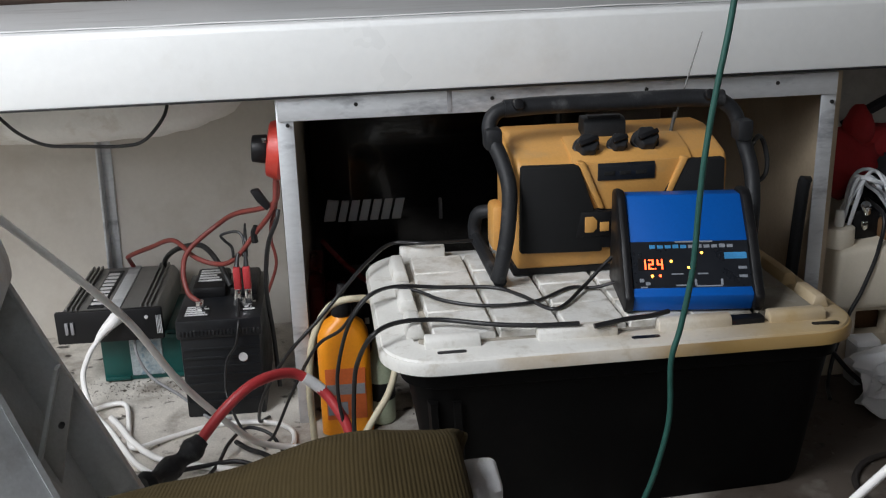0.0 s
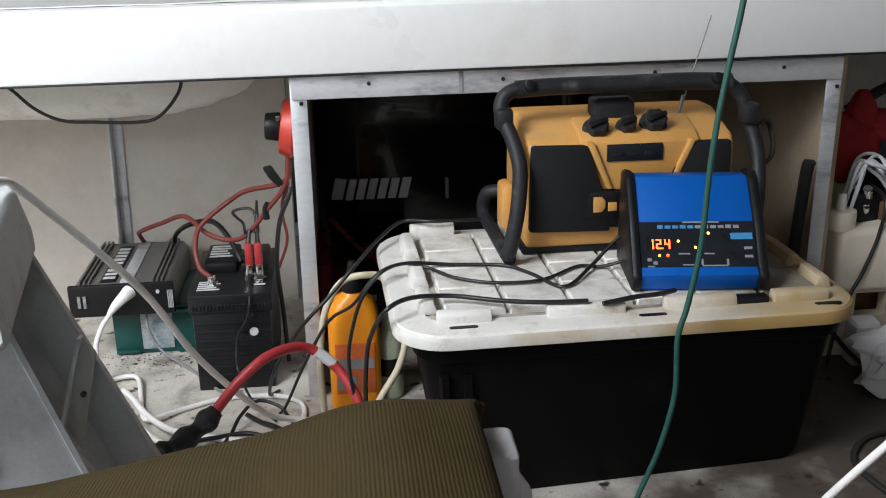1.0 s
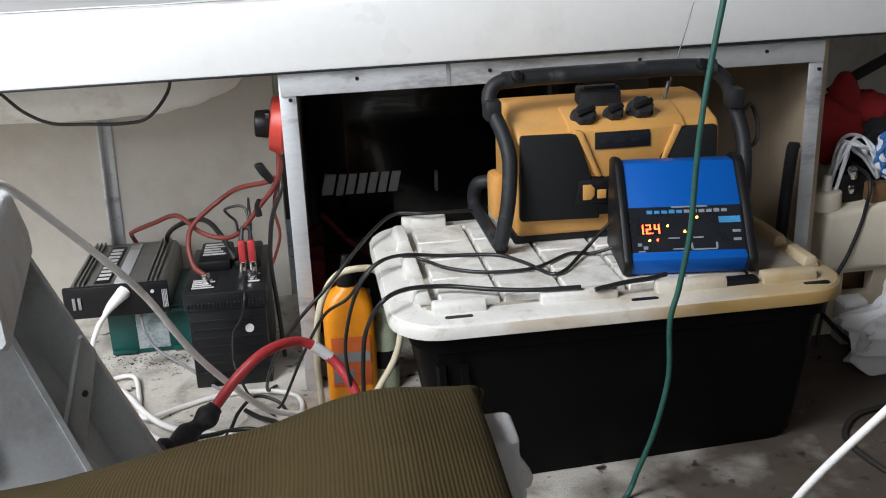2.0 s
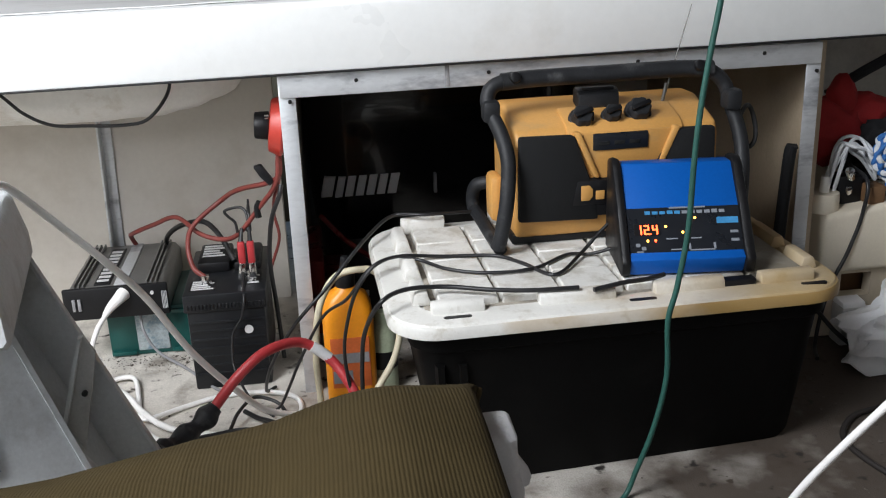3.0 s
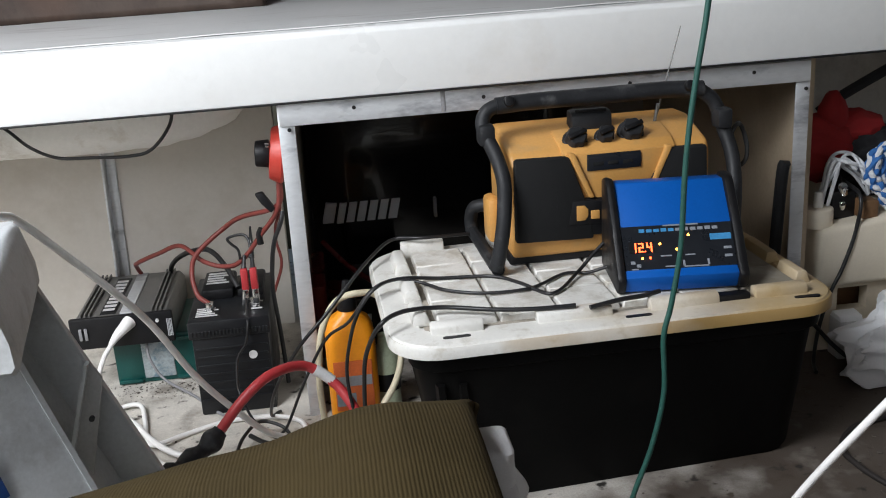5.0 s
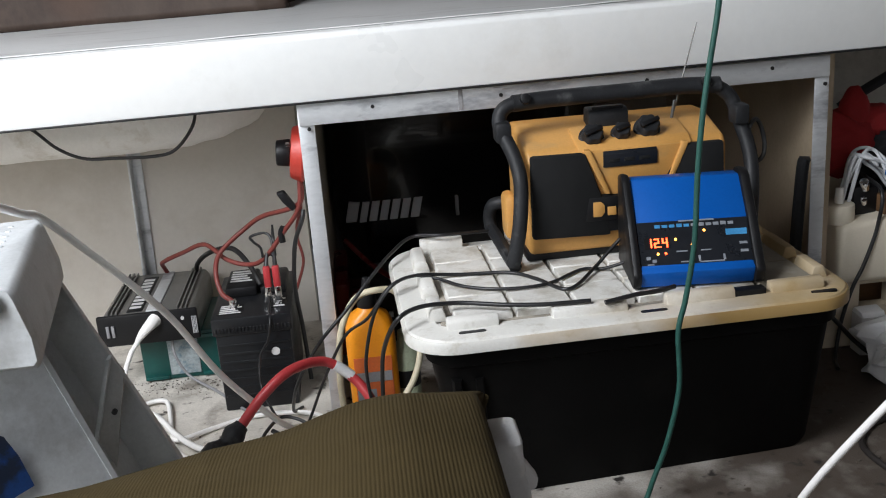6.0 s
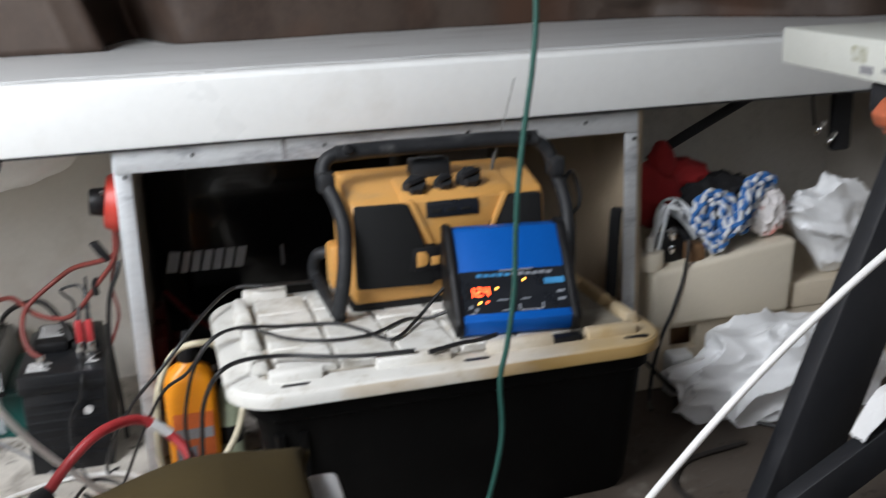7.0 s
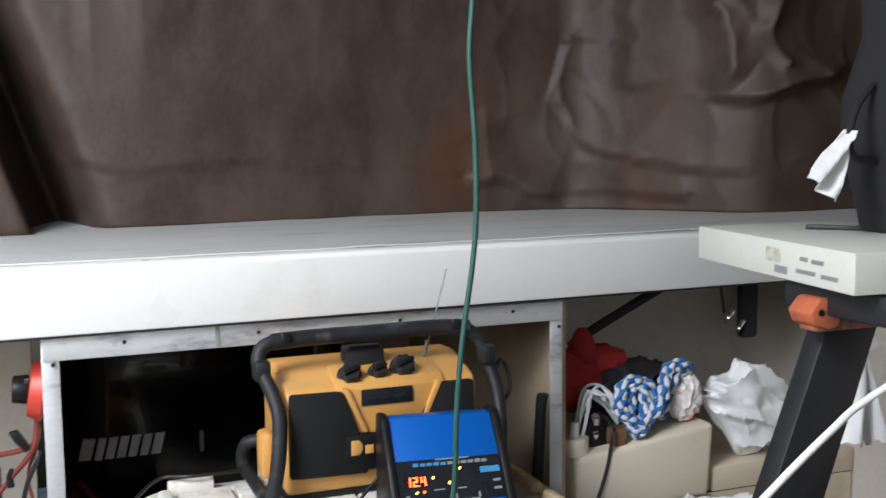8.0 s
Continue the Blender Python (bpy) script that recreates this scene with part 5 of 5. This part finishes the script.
box(bm, 0.955, 1.02, 1.63, 1.66, 0.135, 0.145)
box(bm, 0.955, 1.02, 1.63, 1.66, 0, 0.085)
solid("plinth", bm, M_PLINTH, "tan plinth with a square cut-out under the tank", "plinth", kind="structure")
# backing board added; its brown holds the shade inside the cut-out
solid("plinth_back", box(B(), 0.90, 1.10, 1.70, 1.72, 0, 0.143), M_BROWN, "brown board behind the cut-out, the opening's shade in its colour", "board", kind="structure")
solid("ledge", box(B(), 1.25, 1.657, 1.625, 2.098, 0.146, 0.205, 0.006), M_PLINTH, "tan ledge beside the tank", "ledge", kind="structure")
ct = thing("carton", (0.97, 1.60, 0), "small silvery white carton on the deck", "carton")
part("body", box(B(), 0.935, 0.985, 1.575, 1.62, 0.0, 0.082, 0.003), M_PRINT, ct)
part("flap", prism(B(), [(1.575, 0.082), (1.62, 0.082), (1.612, 0.095), (1.580, 0.092)], "x", 0.936, 0.984, 0.001), M_BAG, ct)
bm = B()
crumple(bm, (1.125, 1.475, 0.070), (0.205, 0.095, 0.108), 0.30, 1.5, 3.3, 6, 0.0, 1.8)
solid("plastic_bag", bm, M_BAG, "crumpled white plastic bag on the deck", "plastic bag", "white bags", angle=24)
bm = B()
crumple(bm, (1.375, 1.672, 0.318), (0.112, 0.050, 0.092), 0.30, 1.4, 8.1, 5, None, 1.9)
for v in bm.verts:
    k = max(0.24, min(1.0, (v.co.x - 1.215) / 0.13))
    v.co.z = 0.352 + (v.co.z - 0.352) * k - 0.18 * (v.co.x - 1.375)
    if v.co.y > 1.622:
        v.co.z = max(0.2075, v.co.z)
solid("plastic_bag", bm, M_BAG, "crumpled white plastic bag on the ledge", "plastic bag", "white bags", angle=28)
bm = B()
crumple(bm, (1.200, 1.665, 0.362), (0.038, 0.030, 0.050), 0.2, 2.2, 5.7, 5, 0.3105, 2.0)
solid("snack_bag", bm, M_PINK, "crumpled white and pink snack bag", "wrapper", angle=40)
bm = B()
crumple(bm, (0.985, 1.79, 0.395), (0.075, 0.055, 0.070), 0.16, 1.1, 2.9, 5, 0.284, 1.4)
crumple(bm, (1.055, 1.795, 0.430), (0.070, 0.045, 0.040), 0.16, 1.1, 6.9, 5, 0.29, 1.4)
crumple(bm, (1.005, 1.785, 0.462), (0.030, 0.030, 0.052), 0.14, 1.1, 4.9, 4, 0.29, 1.4)
solid("red_jacket", bm, M_REDCLOTH, "bundled dark red cloth on the tank", "cloth", angle=180)
bm = B()
crumple(bm, (1.12, 1.76, 0.362), (0.115, 0.055, 0.066), 0.26, 2.6, 6.4, 5, 0.294, 2.0)
solid("black_jacket", bm, M_BLACKCLOTH, "bundled black cloth under the rope", "cloth", angle=180)
solid("strap", tube(B(), [(0.98, 1.80, 0.47), (1.023, 1.79, 0.502), (1.10, 1.78, 0.545), (1.194, 1.77, 0.594), (1.27, 1.78, 0.625), (1.32, 1.79, 0.652)], 0.011, 8), M_BLACKCLOTH, "thick black strap slung up to the shelf", "strap")


# braided rope: a fat looped line under a diagonal net of blue and white plait stitches
def rope_line():
    rng = random.Random(12)
    pts = [(1.20, 1.67, 0.425), (1.17, 1.66, 0.415), (1.145, 1.65, 0.37), (1.125, 1.645, 0.335), (1.11, 1.65, 0.36), (1.09, 1.655, 0.40), (1.06, 1.65, 0.405),
           (1.045, 1.64, 0.36), (1.048, 1.625, 0.318), (1.062, 1.62, 0.305), (1.075, 1.63, 0.33), (1.082, 1.64, 0.38), (1.065, 1.655, 0.415), (1.03, 1.65, 0.41),
           (1.015, 1.64, 0.375), (1.03, 1.632, 0.345), (1.05, 1.626, 0.33), (1.09, 1.62, 0.345), (1.12, 1.63, 0.385), (1.14, 1.645, 0.425), (1.165, 1.65, 0.44), (1.20, 1.665, 0.435), (1.215, 1.68, 0.41)]
    return spline([(x + rng.uniform(-0.004, 0.004), y + rng.uniform(-0.006, 0.006), z + rng.uniform(-0.004, 0.004)) for x, y, z in pts], 16)


rp = thing("rope", (1.11, 1.65, 0.29), "loose loops of blue and white braided rope", "rope")
line = rope_line()
part("core", sweep(B(), line, 0.0085, 8), M_ROPEBLUE, rp, "blue braided core")
for s in range(6):
    path = []
    for i, p in enumerate(line):
        d = (line[min(i + 1, len(line) - 1)] - line[max(i - 1, 0)]).normalized()
        a1 = d.cross(Vector((0, 1, 0.2))).normalized()
        a2 = d.cross(a1)
        w = i * 0.13 * (1 if s % 2 else -1) + s * math.pi / 3
        path.append(p + (a1 * math.cos(w) + a2 * math.sin(w)) * (0.0088 + 0.0022 * math.cos(i * 0.8 + s)))
    part("strand", sweep(B(), path, 0.0058, 7), (M_ROPEWHITE, M_ROPEBLUE)[s % 2], rp, ("white strand", "blue strand")[s % 2])
wl = thing("wire_bundle", (0.98, 1.68, 0.28), "tangle of thin white wires on the tank", "wires")
rng = random.Random(3)
for k in range(9):
    pts = [(0.925 + 0.11 * j / 4 + rng.uniform(-0.012, 0.012), 1.675 + rng.uniform(-0.03, 0.03), 0.305 + 0.085 * math.sin(0.4 + j * 0.62) + rng.uniform(-0.015, 0.015)) for j in range(5)]
    pts[0] = (pts[0][0], pts[0][1], 0.276)
    part("wire", tube(B(), pts, 0.0035, 7), M_ROPEWHITE, wl)
sc = thing("hose_fitting", (0.958, 1.66, 0.275), "dark hose fitting with chrome end", "fitting")
part("body", box(B(), 0.945, 1.0, 1.655, 1.70, 0.274, 0.335, 0.008), M_BLACK, sc)
part("block", box(B(), 0.995, 1.03, 1.625, 1.665, 0.28, 0.318, 0.004), M_BROWN, sc, "brown wooden block")
part("end", cyl(B(), (0.968, 1.655, 0.330), (0.960, 1.645, 0.350), 0.010, 0.009, 14, 0.002), M_CHROME, sc, "chrome end")
part("end", cyl(B(), (0.966, 1.655, 0.300), (0.962, 1.645, 0.312), 0.008, 0.007, 14, 0.002), M_CHROME, sc, "chrome end")
hk = thing("hanging_clip", (1.40, 1.70, 0.47), "black webbing hung from the shelf with chrome clips", "webbing")
part("webbing", box(B(), 1.372, 1.422, 1.69, 1.715, 0.478, 0.656, 0.01), M_BLACKCLOTH, hk)
part("cord", tube(B(), [(1.318, 1.70, 0.656), (1.320, 1.70, 0.60), (1.330, 1.70, 0.54)], 0.003, 8), M_BLACKCAB, hk)
for x, z in ((1.337, 0.533), (1.366, 0.506)):
    part("clip", tube(B(), [(x - 0.010, 1.69, z - 0.012), (x - 0.004, 1.684, z + 0.002), (x + 0.010, 1.69, z + 0.014)], 0.0055, 8), M_CHROME, hk, "chrome clip")
solid("leaning_tube", tube(B(), [(0.808, 1.640, 0.0), (0.818, 1.640, 0.2), (0.829, 1.642, 0.388), (0.836, 1.642, 0.400)], 0.012, 10), M_RUBBER, "black rubber tube leaning in the motor opening", "tube")


# ---- board on a black trestle ----
tr = thing("trestle", (1.0, 0.95, 0), "black wooden trestle with an orange clamp head", "trestle")
part("leg", prism(B(), [(0.962, 0.69), (1.060, 0.69), (0.815, 0.0), (0.700, 0.0)], "y", 0.945, 0.985, 0.004), M_BLACKWOOD, tr)
part("leg", prism(B(), [(1.09, 0.69), (1.15, 0.69), (1.40, 0.0), (1.32, 0.0)], "y", 0.945, 0.985, 0.004), M_BLACKWOOD, tr)
part("leg", prism(B(), [(1.02, 0.68), (1.08, 0.68), (0.88, 0.0), (0.80, 0.0)], "y", 0.72, 0.76, 0.004), M_BLACKWOOD, tr)
part("strut", prism(B(), [(0.72, 0.185), (1.15, 0.432), (1.15, 0.372), (0.72, 0.120)], "y", 0.845, 0.875, 0.003), M_BLACKWOOD, tr)
part("head", box(B(), 0.90, 1.20, 0.73, 0.98, 0.688, 0.730, 0.005), M_BLACKWOOD, tr)
ch = part("clamp", box(B(), 0.888, 1.04, 0.895, 0.935, 0.664, 0.708, 0.006), mat("rusty_clamp_bar", (0.42, 0.13, 0.07), 0.55, var=0.25, scale=25, stain=(0.14, 0.09, 0.07), stain_scale=20), tr, "stained brown-orange clamp bar")
part("clamp_jaw", prism(B(), [(0.872, 0.694), (0.880, 0.676), (0.905, 0.668), (0.925, 0.672), (0.925, 0.714), (0.890, 0.714)], "y", 0.890, 0.940, 0.004), M_CLAMP, ch, "worn orange clamp jaw")
part("clamp_hole", cyl(B(), (0.890, 0.8905, 0.694), (0.890, 0.8885, 0.694), 0.005, n=14), M_BLACK, ch)
bd = thing("work_board", (1.07, 1.02, 0.732), "white painted board with grimy marks, on the trestle", "board")
part("slab", prism(B(), [(0.938, 1.25), (0.853, 0.79), (1.28, 0.77), (1.34, 1.25)], "z", 0.733, 0.789, 0.002), M_BOARD, bd)
M_SMUDGE = mat("lichen_smudge", (0.36, 0.35, 0.24), 0.8, var=0.35, scale=60, stain=(0.55, 0.56, 0.50), stain_at=(0.45, 0.6), stain_scale=40)
edge_a, edge_b = Vector((0.938, 1.25, 0)), Vector((0.853, 0.79, 0))
along = (edge_b - edge_a).normalized()
for s, w, z0, z1, m in ((0.238, 0.042, 0.756, 0.777, M_SMUDGE), (0.265, 0.035, 0.741, 0.752, M_GREYCAB), (0.335, 0.02, 0.765, 0.771, M_GREYCAB), (0.365, 0.03, 0.764, 0.770, M_GREYCAB), (0.325, 0.05, 0.747, 0.753, M_GREYCAB), (0.39, 0.04, 0.746, 0.752, M_GREYCAB)):
    p = edge_a + along * s
    q = edge_a + along * (s + w)
    off = Vector((-along.y, along.x, 0))
    off = -off if off.x > 0 else off
    part("grimy_mark", loft(B(), [[p + Vector((0, 0, z)) + off * h for z, h in ((z0, 0.001), (z1, 0.001), (z1, -0.002), (z0, -0.002))], [q + Vector((0, 0, z)) + off * h for z, h in ((z0, 0.001), (z1, 0.001), (z1, -0.002), (z0, -0.002))]]), m, bd)
pk = thing("black_bag", (1.12, 1.02, 0.789), "black fabric bag standing on the board", "bag")
bm = B()
loft(bm, [[(x + 0.010 * nz(z * 9, 1), y, z) for x, y in rounded(1.165 - 0.04 * (z - 0.79) + 0.006 * nz(z * 7), 1.02, 0.075 * g, 0.06 * g, 0.03, 4)] for z, g in ((0.789, 0.8), (0.83, 0.86), (0.88, 1.0), (0.95, 1.10), (1.0, 1.08), (1.1, 0.75), (1.2, 0.8), (1.3, 0.85), (1.36, 0.6))])
part("body", bm, M_BLACKCLOTH, pk)
part("cord", tube(B(), [(1.085, 0.955, 1.14), (1.09, 0.95, 1.06), (1.088, 0.95, 0.98), (1.08, 0.95, 0.90), (1.085, 0.95, 0.82)], 0.005, 8), M_ROPEWHITE, pk, "grey cord")
bm = B()


def rag(u, v):
    c = Vector((1.020, 0.985, 0.948)).lerp(Vector((0.956, 0.975, 0.862)), v)
    w = 0.006 + 0.022 * v
    return c + Vector((w * (u - 0.5) * 1.6 + 0.004 * nz(u * 6, v * 7, 3), 0.012 * math.sin(u * 9 + v * 3), w * (u - 0.5) * -1.3))


sheet(bm, 14, 18, rag, 0.0015)
part("strap", tube(B(), [(1.075, 1.0, 1.02), (1.035, 0.99, 0.985), (1.018, 0.985, 0.942), (1.030, 0.987, 0.91), (1.09, 1.0, 0.90)], 0.006, 8), M_BLACKCLOTH, pk)
solid("rag", bm, M_WHITE, "small white rag tied to the black bag", "rag", angle=60)
bm = B()
sheet(bm, 14, 8, lambda u, v: Vector((0.833 + 0.092 * u, 0.845 + 0.030 * v, 0.257 + 0.063 * u + 0.034 * math.sin(math.pi * min(1, u * 1.1)) * (0.4 + 0.6 * v) + 0.004 * nz(u * 6, v * 6))), 0.0015)
solid("paper_scrap", bm, M_WHITE, "scrap of white paper lying on the trestle strut", "paper")
bm = B()


def hung_bag(u, v):
    w = 0.006 + 0.040 * max(0.0, v - 0.55) / 0.45
    return Vector((1.222 + (u - 0.5) * 2 * w + 0.006 * nz(u * 5, v * 5, 2), 1.15 + 0.30 * w * math.sin(u * 9 + v * 2), 0.7325 - 0.33 * v - 0.03 * v * abs(nz(u * 6, 8))))


sheet(bm, 26, 40, hung_bag, 0.0015)
solid("plastic_bag", bm, M_BAG, "limp white plastic bag hanging under the board", "plastic bag", "white bags", angle=60)

solid("wood_strip", prism(B(), [(1.050, 1.112), (1.058, 1.120), (1.122, 1.046), (1.114, 1.038)], "z", 0.7895, 0.797, 0.002), M_BLACKWOOD, "thin black strip of wood lying on the board", "strip")

# ---- grit on the deck ----
bm = B()
rng = random.Random(9)
for k in range(860):
    if k < 330:
        x, y = rng.uniform(-0.62, -0.36), 1.80 + rng.gauss(0, 0.030)
    elif k < 500 or k > 620:
        x, y = rng.uniform(0.72, 1.3), rng.uniform(1.0, 1.6)
    else:
        x, y = rng.uniform(-0.5, 0.6), rng.uniform(0.95, 1.62)
    s = rng.uniform(0.0006, 0.0015 if k < 330 else 0.0028) * (2.2 if rng.random() < 0.04 else 1)
    t = bmesh.new()
    bmesh.ops.create_icosphere(t, subdivisions=1, radius=s)
    bmesh.ops.scale(t, vec=(rng.uniform(0.7, 2.2), rng.uniform(0.7, 1.6), 0.5), verts=t.verts)
    merge(bm, t, pose(x, y, s * 0.4, 0, 0, rng.uniform(0, 180)))
solid("deck_grit", bm, M_DIRT, "scattered dark grit on the deck", "grit", kind="stuff")
